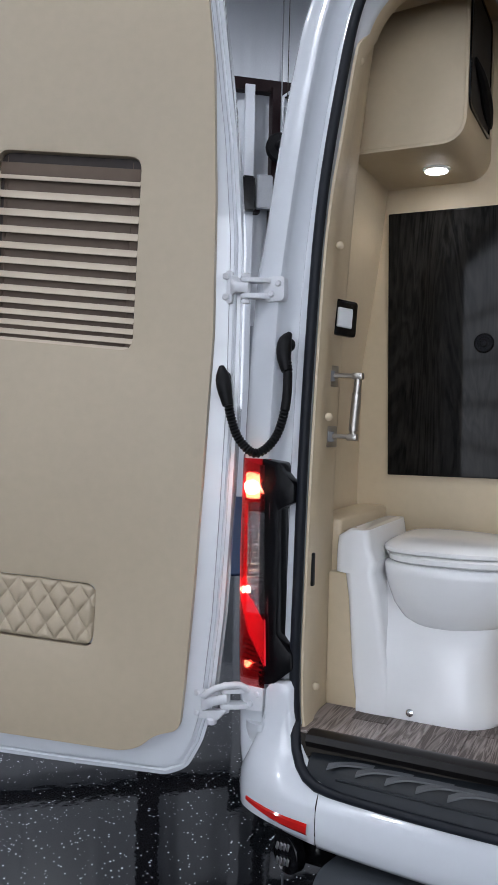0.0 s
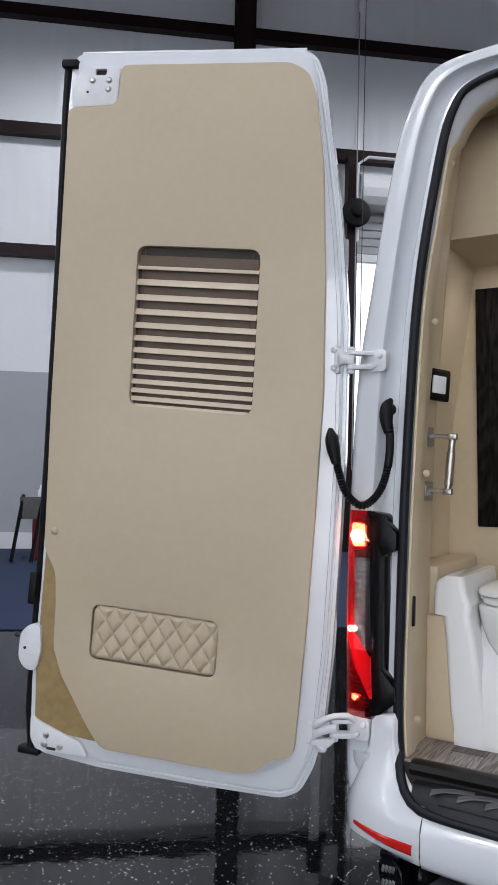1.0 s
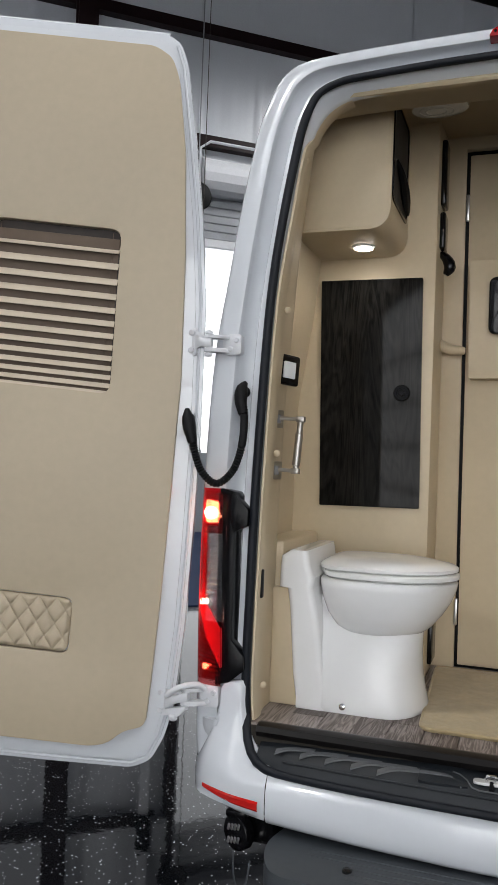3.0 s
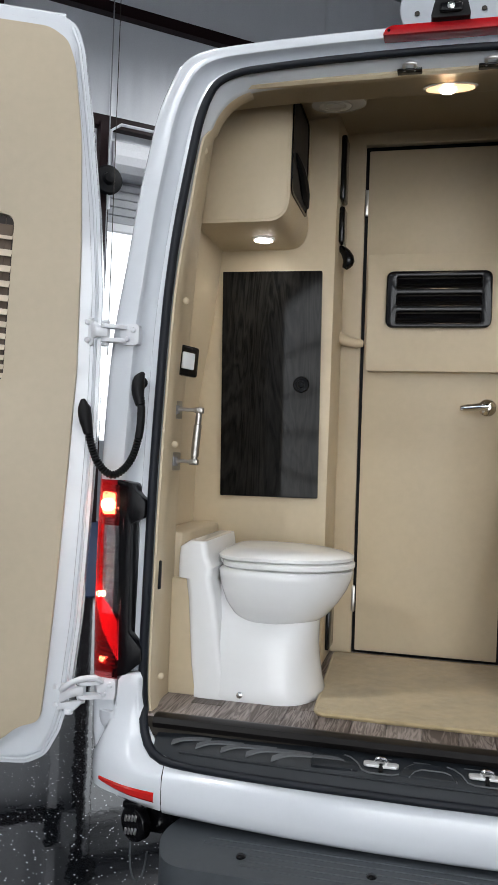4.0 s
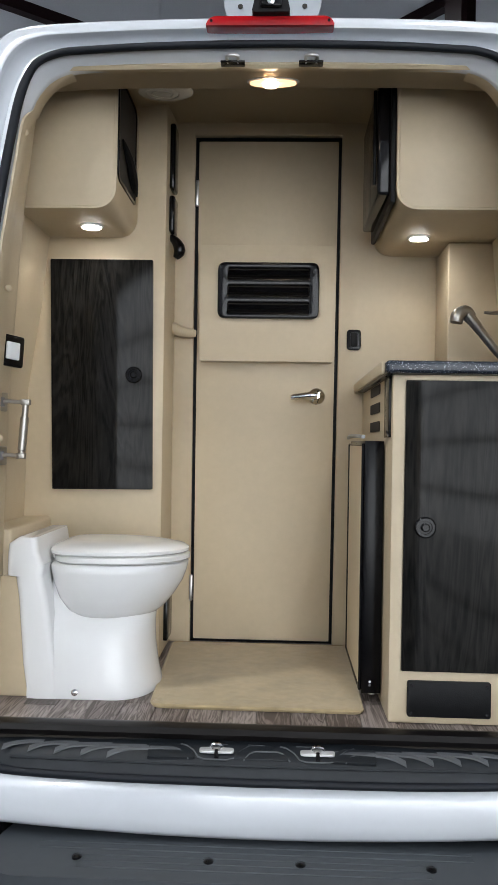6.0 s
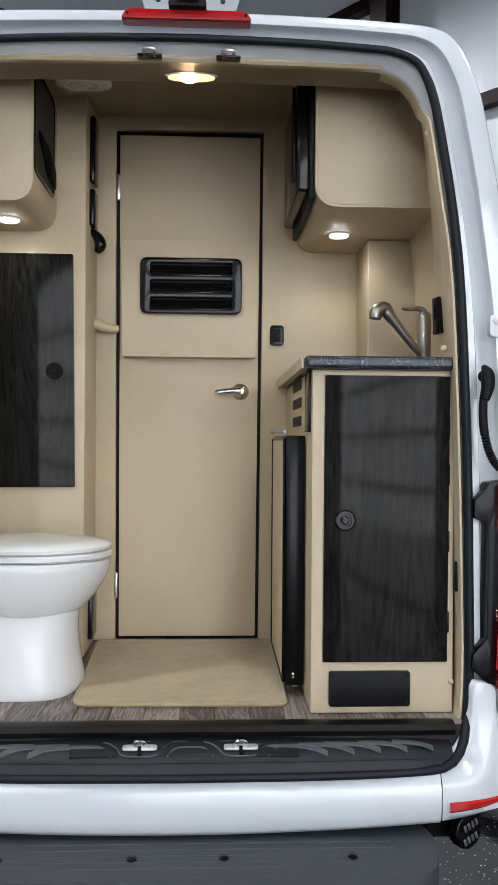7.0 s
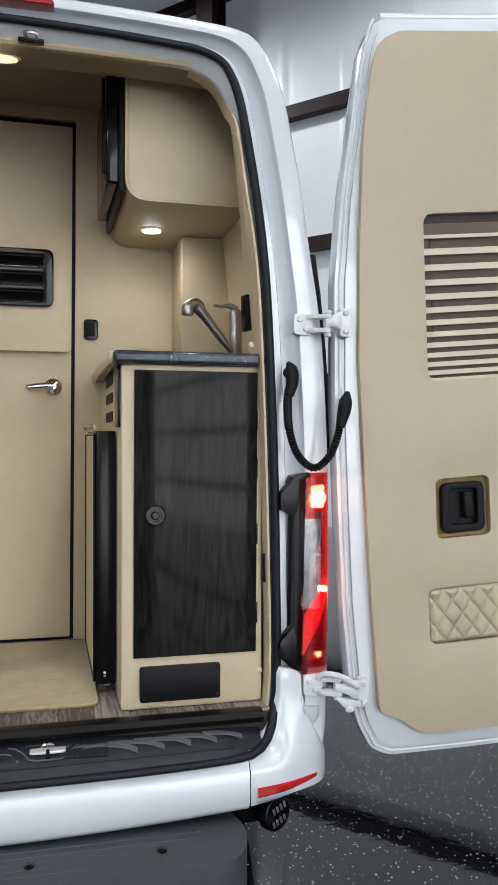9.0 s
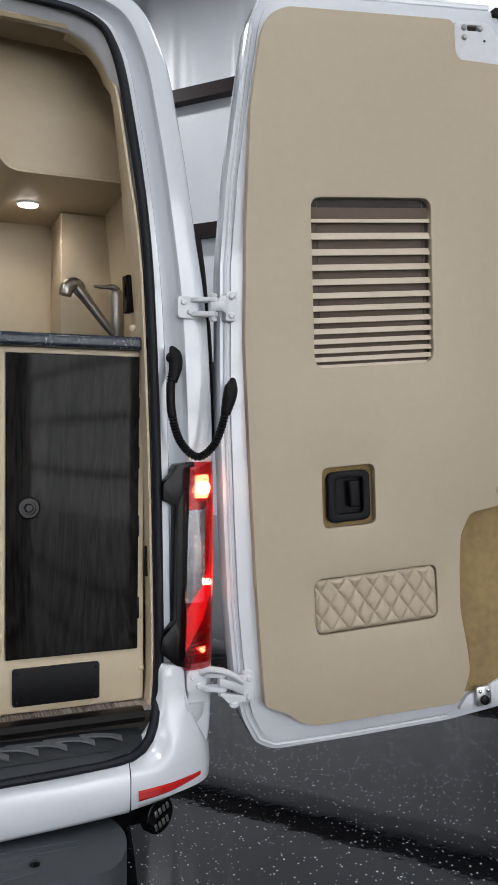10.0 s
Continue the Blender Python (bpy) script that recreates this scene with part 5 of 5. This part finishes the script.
part("padded_panel", plate(rounded([(-0.268, 1.742), (0.246, 1.742), (0.253, 2.186), (-0.274, 2.186)], 0.012), 0.884, 0.94, bev=0.012, seg=4), M_VINYL_IN, dr, "raised padded panel")
vo = rounded([(-0.199, 1.904), (0.188, 1.904), (0.188, 2.118), (-0.199, 2.118)], 0.03, 6)
vh = []
for zc in (1.944, 2.010, 2.076):
    vh.append(rounded([(-0.160, zc - 0.020), (0.150, zc - 0.020), (0.150, zc + 0.020), (-0.160, zc + 0.020)], 0.006, 3))
vent = part("vent", plate(vo, 0.862, 0.886, vh, bev=0.005), M_PLASTIC, dr, "glossy black plastic vent")
# dark sheet gives the vent's shaded depth
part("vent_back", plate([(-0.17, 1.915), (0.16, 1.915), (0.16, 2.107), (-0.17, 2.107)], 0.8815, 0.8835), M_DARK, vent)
for zc in (1.944, 2.010, 2.076):
    b = box(-0.158, 0.148, -0.001, 0.001, -0.018, 0.018, 0)
    bmesh.ops.transform(b, matrix=pose(0, 0.872, zc, -35), verts=b.verts)
    part("vent_slat", b, M_PLASTIC, vent)
part("lever_rose", lathe([(0.033, 0), (0.033, 0.006), (0.026, 0.014), (0.014, 0.02), (0.011, 0.05)], (0.187, 0.936, 1.613), (0, -1, 0), 24), M_CHROME, dr)
part("lever", tube(curve([(0.187, 0.886, 1.613), (0.17, 0.884, 1.614), (0.13, 0.888, 1.610), (0.088, 0.892, 1.606)], 12), [0.015, 0.015, 0.0148, 0.0145, 0.014, 0.0138, 0.0135, 0.013, 0.013, 0.0125, 0.012, 0.009], 12), M_CHROME, dr, "chrome lever handle")
for z in (2.40, 0.86):
    part("hinge_leaf", box(-0.296, -0.284, 0.922, 0.938, z - 0.05, z + 0.05, 0.003), M_ALU, dr)
st = thing("door_strap", (-0.34, 0.91, 1.87), "folded beige vinyl strap beside the inner door", "strap")
part("band", tube(curve([(-0.40, 0.925, 1.885), (-0.375, 0.895, 1.870), (-0.335, 0.89, 1.852), (-0.285, 0.905, 1.848)], 14), [0.012, 0.016, 0.018, 0.02, 0.021, 0.022, 0.022, 0.021, 0.02, 0.02, 0.019, 0.018, 0.016, 0.014], 10), M_VINYL_IN, st)
sw = thing("wall_switch", (0.327, 0.93, 1.83), "black double rocker switch on the partition", "switch")
part("bezel", plate(rounded([(0.300, 1.794), (0.354, 1.794), (0.354, 1.872), (0.300, 1.872)], 0.014), 0.917, 0.931, bev=0.004), M_PLASTIC, sw)
part("rocker", box(0.313, 0.341, 0.908, 0.918, 1.806, 1.860, 0.004), M_RUBBER, sw)

# black fittings on the return of the partition
for z0, z1, n in ((2.36, 2.60, "phone_holder"), (2.20, 2.335, "phone_holder")):
    t = thing(n, (-0.37, 0.80, z0), "narrow black plastic holder on the partition's edge", "holder", "black holders")
    part("body", box(-0.373, -0.352, 0.74, 0.83, z0, z1, 0.008, 3), M_PLASTIC, t)
t = thing("black_hook", (-0.36, 0.80, 2.14), "black plastic coat hook on the partition's edge", "hook")
part("hook", tube(curve([(-0.372, 0.79, 2.19), (-0.352, 0.78, 2.175), (-0.335, 0.775, 2.14), (-0.350, 0.775, 2.11)], 10), [0.012, 0.014, 0.016, 0.018, 0.02, 0.022, 0.022, 0.02, 0.016, 0.01], 10), M_PLASTIC, t)
t = thing("low_latch", (-0.36, 0.82, 0.70), "black latch low on the partition's edge", "latch")
part("body", box(-0.373, -0.356, 0.76, 0.88, 0.69, 0.86, 0.006), M_PLASTIC, t)

# cupboard door in the partition
cd = thing("cupboard_door", (-0.59, BACK - 0.01, 1.25), "glossy dark wood cupboard door with a round lock", "cupboard door")
part("panel", plate(rounded([(-0.764, 1.252), (-0.404, 1.256), (-0.415, 2.076), (-0.784, 2.077)], 0.004), BACK - 0.018, BACK + 0.004, bev=0.003), M_DOORWOOD, cd)


def push_lock(parent, x, y, z):
    lk = part("push_lock", lathe([(0.030, 0), (0.030, 0.004), (0.026, 0.008), (0.019, 0.008), (0.018, 0.002), (0.002, 0.002)], (x, y, z), (0, -1, 0), 28), M_PLASTIC, parent, "black round push lock")
    part("knob", lathe([(0.012, 0), (0.012, 0.008), (0.009, 0.011), (0.002, 0.011)], (x, y - 0.002, z), (0, -1, 0), 20), M_PLASTIC, lk)
    return lk


push_lock(cd, -0.476, BACK - 0.018, 1.664)


def overhead(s, x_in, x_out, zb, zt, y0, y1, label):
    """A wall cupboard with a big rounded lower inner corner, a lamp in its underside."""
    t = thing("overhead_cabinet", (s * (x_in + x_out) / 2, y1, zb), label, "cabinet", "overhead cabinets")
    o = rounded([(s * x_in, zt), (s * x_in, zb), (s * x_out, zb), (s * (x_out - 0.04), zt)], [0.004, 0.075, 0.004, 0.004], 9)
    part("body", plate(o, y0, y1, bev=0.006, seg=3), M_VINYL_IN, t)
    # stitched seam just inside the front edge
    oo = rounded([(s * (x_in + 0.008), zt), (s * (x_in + 0.008), zb + 0.008), (s * x_out, zb + 0.008)], [0, 0.07, 0], 9)
    part("seam", tube([(a, y0 - 0.0005, b) for a, b in oo], 0.0014, 6), M_VINYL_IN, t)
    lx, ly = s * (x_in + 0.125), (y0 + y1) / 2 + 0.02
    part("spot_rim", lathe([(0.040, 0), (0.040, 0.003), (0.030, 0.008), (0.026, 0.004)], (lx, ly, zb), (0, 0, -1), 28), M_SEAT, t)
    part("spot_lens", disc((lx, ly, zb - 0.005), 0.032, 0.004, (0, 0, -1), 24), M_LED, t, "lit white downlight")
    lamp("downlight_lamp", "SPOT", Matrix.Translation((lx, ly, zb - 0.02)), 2.0, 0.03, colour=(1.0, 0.96, 0.88))
    return t


oc = overhead(-1, 0.476, 0.80, 2.158, 2.595, 0.30, BACK, "beige vinyl wall cupboard with a dark sheet as its open side and lit downlight")
# open side towards the aisle: a dark sheet stands for its shaded inside
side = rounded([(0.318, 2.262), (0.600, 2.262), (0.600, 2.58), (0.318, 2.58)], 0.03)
part("open_side", plate(side, -0.4738, -0.4765, to=lambda a, b, d: (d, a, b)), M_DARK, oc, "dark sheet standing for the shaded inside of the compartment")
rim2 = rounded([(0.308, 2.252), (0.612, 2.252), (0.612, 2.588), (0.308, 2.588)], 0.034)
part("opening_rim", plate(rim2, -0.4705, -0.4755, [side], to=lambda a, b, d: (d, a, b)), M_PLASTIC, oc)
bg = thing("black_bag", (-0.466, 0.48, 2.27), "black cloth bag hanging from the open cupboard", "bag")
part("cloth", tube(curve([(-0.466, 0.345, 2.39), (-0.458, 0.42, 2.35), (-0.460, 0.50, 2.31), (-0.464, 0.58, 2.28)], 12), [0.003, 0.008, 0.011, 0.013, 0.014, 0.015, 0.016, 0.016, 0.015, 0.012, 0.009, 0.004], 8), M_RUBBER, bg)

oc2 = overhead(1, 0.398, 0.80, 2.158, 2.595, 0.30, DOORY, "beige vinyl wall cupboard with a lit downlight over the sink")
mw = thing("microwave_oven", (0.36, 0.60, 2.17), "black built-in microwave oven in the wall cupboard", "microwave")
part("door", box(0.342, 0.392, 0.335, 0.80, 2.215, 2.575, 0.010, 3), M_PLASTIC, mw, "glossy black oven door")
part("frame", box(0.380, 0.3975, 0.315, 0.86, 2.185, 2.590, 0.006), M_RUBBER, mw)
part("handle", tube([(0.335, 0.36, 2.25), (0.335, 0.36, 2.55)], 0.006, 8), M_PLASTIC, mw)
part("knob", lathe([(0.008, 0), (0.008, 0.010)], (0.346, 0.42, 2.52), (-1, 0, 0), 12), M_CHROME, mw)

# ---------------------------------------------------------------- sink cabinet
CY = 0.07
sk = thing("sink_cabinet", (0.57, 0.4, FLOOR), "beige vinyl sink cabinet with a glossy dark wood door", "cabinet")
part("body", box(0.366, 0.776, CY, 0.925, FLOOR, 1.628, 0.006, 2), M_VINYL_IN, sk)
part("front_frame", plate(rounded([(0.366, 0.655), (0.772, 0.655), (0.772, 1.622), (0.366, 1.622)], 0.006), CY - 0.006, CY + 0.002, [[(0.398, 0.796), (0.756, 0.796), (0.760, 1.612), (0.400, 1.612)]], bev=0.002), M_VINYL_IN, sk)
cdr = part("door", plate(rounded([(0.400, 0.798), (0.754, 0.798), (0.758, 1.610), (0.402, 1.610)], 0.003), CY - 0.014, CY + 0.001, bev=0.003), M_DOORWOOD, sk, "glossy dark wood door")
for z in (0.91, 1.14, 1.33, 1.47):
    part("hinge_plate", box(0.752, 0.760, CY - 0.012, CY - 0.004, z - 0.03, z + 0.03, 0.002), M_PLASTIC, sk)
push_lock(sk, 0.459, CY - 0.014, 1.200)
kp = part("kick_plate", plate(rounded([(0.417, 0.672), (0.648, 0.672), (0.648, 0.772), (0.417, 0.772)], 0.008), CY - 0.016, CY - 0.004, bev=0.003), M_RUBBER, sk, "black inspection plate")
for x in (0.428, 0.637):
    for z in (0.684, 0.760):
        part("screw", disc((x, CY - 0.016, z), 0.004, 0.002, (0, -1, 0), 10), M_PLASTIC, kp)
for z in (1.488, 1.548, 1.606):
    # slots are not cut: dark plates carry their shade
    part("vent_slot", plate(rounded([(0.36, z - 0.016), (0.62, z - 0.016), (0.62, z + 0.016), (0.36, z + 0.016)], 0.008), 0.3655, 0.3625, to=lambda a, b, d: (d, a, b)), M_DARK, sk, "dark plate painted as the shade in a vent slot")
part("corner_post", box(0.358, 0.368, 0.10, 0.20, 1.45, 1.625, 0.002), M_PLASTIC, sk)
ct = thing("worktop", (0.56, 0.5, 1.63), "dark blue speckled stone worktop with rounded edge", "worktop")
part("slab", box(0.342, 0.786, 0.035, 0.925, 1.6285, 1.664, 0.010, 4), M_GRANITE, ct)
part("side_edge", box(0.331, 0.3415, 0.06, 0.925, 1.628, 1.662, 0.004), M_VINYL_IN, ct, "beige edge strip")
fc = thing("sink_faucet", (0.775, 0.45, 1.664), "brushed nickel pull-out faucet on the worktop", "faucet")
fx, fy = 0.783, 0.45
part("base_ring", lathe([(0.029, 0), (0.029, 0.006), (0.024, 0.010)], (fx, fy, 1.664), (0, 0, 1), 24), M_NICKEL, fc)
part("column", lathe([(0.022, 0.0), (0.022, 0.06), (0.0225, 0.061), (0.0225, 0.10), (0.022, 0.102), (0.0235, 0.165), (0.022, 0.180), (0.012, 0.190)], (fx, fy, 1.668), (0, 0, 1), 24), M_NICKEL, fc)
part("lever", tube(curve([(fx, fy, 1.855), (fx - 0.02, fy - 0.005, 1.866), (fx - 0.05, fy - 0.01, 1.862), (fx - 0.078, fy - 0.015, 1.864)], 10), [0.014, 0.013, 0.011, 0.009, 0.007, 0.006, 0.0055, 0.005, 0.005, 0.004], 10), M_NICKEL, fc)
part("spout", tube(curve([(fx - 0.012, fy - 0.005, 1.715), (fx - 0.05, fy - 0.012, 1.755), (fx - 0.10, fy - 0.02, 1.815), (fx - 0.135, fy - 0.026, 1.853)], 12), [0.013, 0.0135, 0.0138, 0.014, 0.0142, 0.0145, 0.015, 0.0155, 0.0165, 0.0175, 0.0185, 0.019], 14), M_NICKEL, fc)
part("spray_head", tube(curve([(fx - 0.118, fy - 0.023, 1.846), (fx - 0.14, fy - 0.027, 1.864), (fx - 0.165, fy - 0.032, 1.852), (fx - 0.172, fy - 0.034, 1.826)], 12), [0.016, 0.018, 0.019, 0.020, 0.0205, 0.0205, 0.021, 0.0215, 0.022, 0.022, 0.0215, 0.019], 16), M_NICKEL, fc)
tagged(part("column_box", box(0.640, 0.862, 0.70, 0.93, 1.664, 2.156, 0.006, 3), M_VINYL_IN), "beige vinyl corner box behind the sink", "wall", kind="structure")
rf = thing("fridge", (0.33, 0.45, 0.68), "black under-counter fridge with a panelled door, facing the aisle", "fridge")
part("door", box(0.305, 0.362, 0.215, 0.72, 0.685, 1.44, 0.0025, 2), M_HOUSING, rf, "black fridge door edge")
part("door_panel", box(0.300, 0.3045, 0.235, 0.70, 0.70, 1.425, 0.001, 1), M_VINYL_IN, rf, "beige door panel")
part("door_frame", tube([(0.301, 0.228, 0.695), (0.301, 0.228, 1.43), (0.301, 0.71, 1.43), (0.301, 0.71, 0.695), (0.301, 0.228, 0.695)], 0.005, 6), M_PLASTIC, rf)
part("latch_rail", tube(curve([(0.300, 0.22, 1.452), (0.292, 0.40, 1.456), (0.290, 0.6, 1.456), (0.298, 0.73, 1.452)], 10), 0.006, 8), M_GREY, rf)
part("lower_pin", lathe([(0.010, 0), (0.010, 0.012)], (0.34, 0.25, 0.673), (0, 0, 1), 12), M_STEEL, rf)
for z in (0.71, 0.72):
    part("screw", disc((0.33, 0.215, z), 0.004, 0.002, (0, -1, 0), 8), M_CHROME, rf)
ps = thing("pillar_switch", (0.765, 0.17, 1.75), "narrow black switch panel on the pillar trim", "switch")
b = box(-0.018, 0.018, -0.010, 0.010, -0.055, 0.055, 0.003)
bmesh.ops.transform(b, matrix=pose(0.756, 0.182, 1.802, 0, -4, -74), verts=b.verts)
part("panel", b, M_PLASTIC, ps)

# ---------------------------------------------------------------- toilet side
ls = thing("light_switch", (-0.775, 0.21, 1.70), "black square switch with a lit white rocker on the pillar trim", "switch")
q = pose(-0.768, 0.18, 1.692, 0, 4, 58)
b = plate(rounded([(-0.045, -0.047), (0.045, -0.047), (0.045, 0.047), (-0.045, 0.047)], 0.010), -0.014, 0.0, bev=0.004)
bmesh.ops.transform(b, matrix=q, verts=b.verts)
part("bezel", b, M_PLASTIC, ls)
b = box(-0.022, 0.026, -0.021, -0.013, -0.026, 0.026, 0.003)
bmesh.ops.transform(b, matrix=q, verts=b.verts)
part("rocker", b, M_LITSW, ls)
gr = thing("grab_handle", (-0.775, 0.2, 1.36), "brushed metal grab handle on the pillar trim", "grab handle")
for z, xe in ((1.538, -0.708), (1.378, -0.720)):
    b = box(-0.011, 0.011, -0.021, 0.021, -0.028, 0.028, 0.003)
    bmesh.ops.transform(b, matrix=pose(-0.784, 0.160, z, 0, 0, -22), verts=b.verts)
    foot = part("foot_plate", b, M_NICKEL, gr)
    b = box(-0.004, 0.0005, -0.011, 0.011, -0.014, 0.014, 0.001, 1)
    bmesh.ops.transform(b, matrix=pose(-0.774, 0.150, z, 0, 0, -22), verts=b.verts)
    part("boss", b, M_GREY, foot)
    part("arm", tube([(-0.782, 0.160, z), (-0.760, 0.160, z + 0.002), (xe + 0.004, 0.164, z)], [0.010, 0.0062, 0.0062], 8), M_NICKEL, gr)
    part("end_block", box(xe - 0.014, xe + 0.013, 0.154, 0.176, z - 0.009, z + 0.009, 0.003), M_NICKEL, gr)
part("bar", tube([(-0.720 + 0.012 * f, 0.165, 1.378 + 0.160 * f) for f in (0, 0.10, 0.11, 0.40, 0.72, 0.73, 1.0)], [0.0095, 0.0095, 0.0125, 0.0128, 0.0125, 0.0100, 0.0095], 14), M_NICKEL, gr)
tagged(part("wall_ledge", plate([(0.205, FLOOR), (0.568, FLOOR), (0.568, 1.012), (0.205, 1.012)], -0.792, -0.702, bev=0.006, to=lambda a, b, d: (d, a, b)), M_VINYL_IN), "beige vinyl boxed ledge behind the toilet", "ledge", kind="structure")
tagged(part("wall_shelf", box(-0.870, -0.769, 0.235, 0.668, FLOOR, 1.152, 0.010, 3), M_VINYL_IN), "beige vinyl box along the side wall by the toilet", "ledge", kind="structure")

tt = thing("toilet", (-0.52, 0.37, FLOOR), "white porcelain toilet with closed lid", "toilet")
TY = 0.385


def egg(x0, x1, w, z, n=40, yc=TY, sq=0.0):
    """An oval seen from above, blunt at x0 and rounded at x1."""
    out = []
    for i in range(n):
        a = 2 * math.pi * i / n
        c, sn = math.cos(a), math.sin(a)
        xm = x0 + (x1 - x0) * 0.42
        if c >= 0:
            out.append(Vector((xm + (x1 - xm) * c, yc + w * sn, z)))
        else:
            e = 0.55 - 0.25 * sq
            out.append(Vector((xm - (xm - x0) * abs(c) ** e, yc + w * (abs(sn) ** e) * (1 if sn > 0 else -1), z)))
    return out


def skirt(x0, x1, w, z, yc=0.378):
    """A straight-sided section with a rounded front."""
    r = 0.135
    arc = [Vector((x1 - r + r * math.cos(a) ** 0.8, yc + w * math.sin(a), z)) for a in [math.pi / 2 * k / 10 for k in range(11)]]
    return [Vector((x0, yc + w, z))] + arc[::-1] + [Vector((p.x, 2 * yc - p.y, z)) for p in arc[1:]] + [Vector((x0, yc - w, z))]


ped = [skirt(-0.70, b, w, FLOOR + h) for h, b, w in ((0.0, -0.322, 0.186), (0.012, -0.320, 0.188), (0.05, -0.330, 0.186), (0.12, -0.340, 0.180), (0.17, -0.343, 0.170), (0.205, -0.342, 0.152), (0.24, -0.340, 0.125), (0.34, -0.335, 0.09))]
part("pedestal", loft(ped, True, True), M_PORC, tt, "white porcelain pedestal", smooth=55)
bowl = [egg(-0.545, -0.375, 0.08, 0.868), egg(-0.58, -0.345, 0.135, 0.880), egg(-0.61, -0.315, 0.160, 0.903), egg(-0.635, -0.285, 0.178, 0.940), egg(-0.652, -0.257, 0.188, 0.985), egg(-0.660, -0.243, 0.193, 1.022), egg(-0.662, -0.239, 0.194, 1.044), egg(-0.655, -0.248, 0.186, 1.050)]
part("bowl", loft(bowl, True, True), M_PORC, tt, "white porcelain bowl", smooth=60)
seat = [egg(-0.645, -0.240, 0.190, 1.053), egg(-0.65, -0.234, 0.196, 1.058), egg(-0.65, -0.234, 0.196, 1.070), egg(-0.645, -0.240, 0.190, 1.074)]
part("seat", loft(seat, True, True), M_SEAT, tt, "white toilet seat")
lid = [egg(-0.66, -0.244, 0.188, 1.0765), egg(-0.664, -0.238, 0.194, 1.081), egg(-0.664, -0.238, 0.194, 1.090), egg(-0.655, -0.25, 0.184, 1.098), egg(-0.635, -0.31, 0.15, 1.108), egg(-0.61, -0.42, 0.09, 1.113)]
part("lid", loft(lid, True, True), M_SEAT, tt, "closed white lid", smooth=50)
tank_y0, tank_y1 = 0.190, 0.566
tk = []
for z, xa, xb in ((FLOOR, -0.700, -0.60), (0.75, -0.716, -0.615), (0.95, -0.732, -0.645), (1.013, -0.742, -0.660), (1.016, -0.768, -0.662), (1.050, -0.768, -0.655), (1.057, -0.768, -0.661), (1.085, -0.767, -0.672), (1.112, -0.764, -0.676), (1.132, -0.735, -0.680)):
    r = 0.02
    tk.append([Vector((x, y, z)) for x, y in rounded([(xa, tank_y0), (xb, tank_y0), (xb, tank_y1), (xa, tank_y1)], r, 4)])
part("tank", loft(tk, True, True), M_PORC, tt, "white porcelain flush tank", smooth=45)
part("flush_plate", lathe([(0.019, 0), (0.019, 0.003), (0.012, 0.005)], (-0.742, 0.235, 1.124), (-0.3, 0, 1), 20), M_CHROME, tt, "chrome flush button")
part("seat_hinge", tube([(-0.648, 0.30, 1.066), (-0.648, 0.47, 1.066)], 0.010, 10), M_SEAT, tt)
part("bolt_cap", lathe([(0.010, 0), (0.010, 0.005), (0.005, 0.008)], (-0.553, 0.190, FLOOR + 0.022), (0, -1, 0.1), 12), M_CHROME, tt, "chrome floor bolt")

mo = rounded([(-0.315, 0.135), (0.302, 0.128), (0.315, 0.885), (-0.350, 0.885)], [0.04, 0.03, 0.03, 0.04], 6)
ob = tagged(part("floor_mat", plate(mo, FLOOR + 0.0005, FLOOR + 0.012, bev=0.004, seg=3, to=lambda a, b, d: (a, b, d)), M_MAT), "beige velour mat with a rounded edge on the plank floor", "mat")
part("binding", tube([(a, b, FLOOR + 0.009) for a, b in mo + mo[:1]], 0.005, 8), M_MAT, ob)

# ---------------------------------------------------------------- floor planks, one by one
rnd = random.Random(3)
plank_root = bpy.data.objects["floor"]
x, col = -0.792, 0
while x < 0.79:
    w = 0.0985
    y = 0.0 - rnd.uniform(0.0, 0.25)
    while y < 0.99:
        ln = rnd.uniform(0.28, 0.5)
        a, b2 = max(0.0, y), min(0.99, y + ln)
        if b2 - a > 0.02:
            part("plank", box(x + 0.0006, min(0.795, x + w) - 0.0006, a + 0.0006, b2 - 0.0006, FLOOR - 0.008, FLOOR, 0.0012, 1), M_PLANK, plank_root, smooth=0)
        y += ln
    x += w
    col += 1
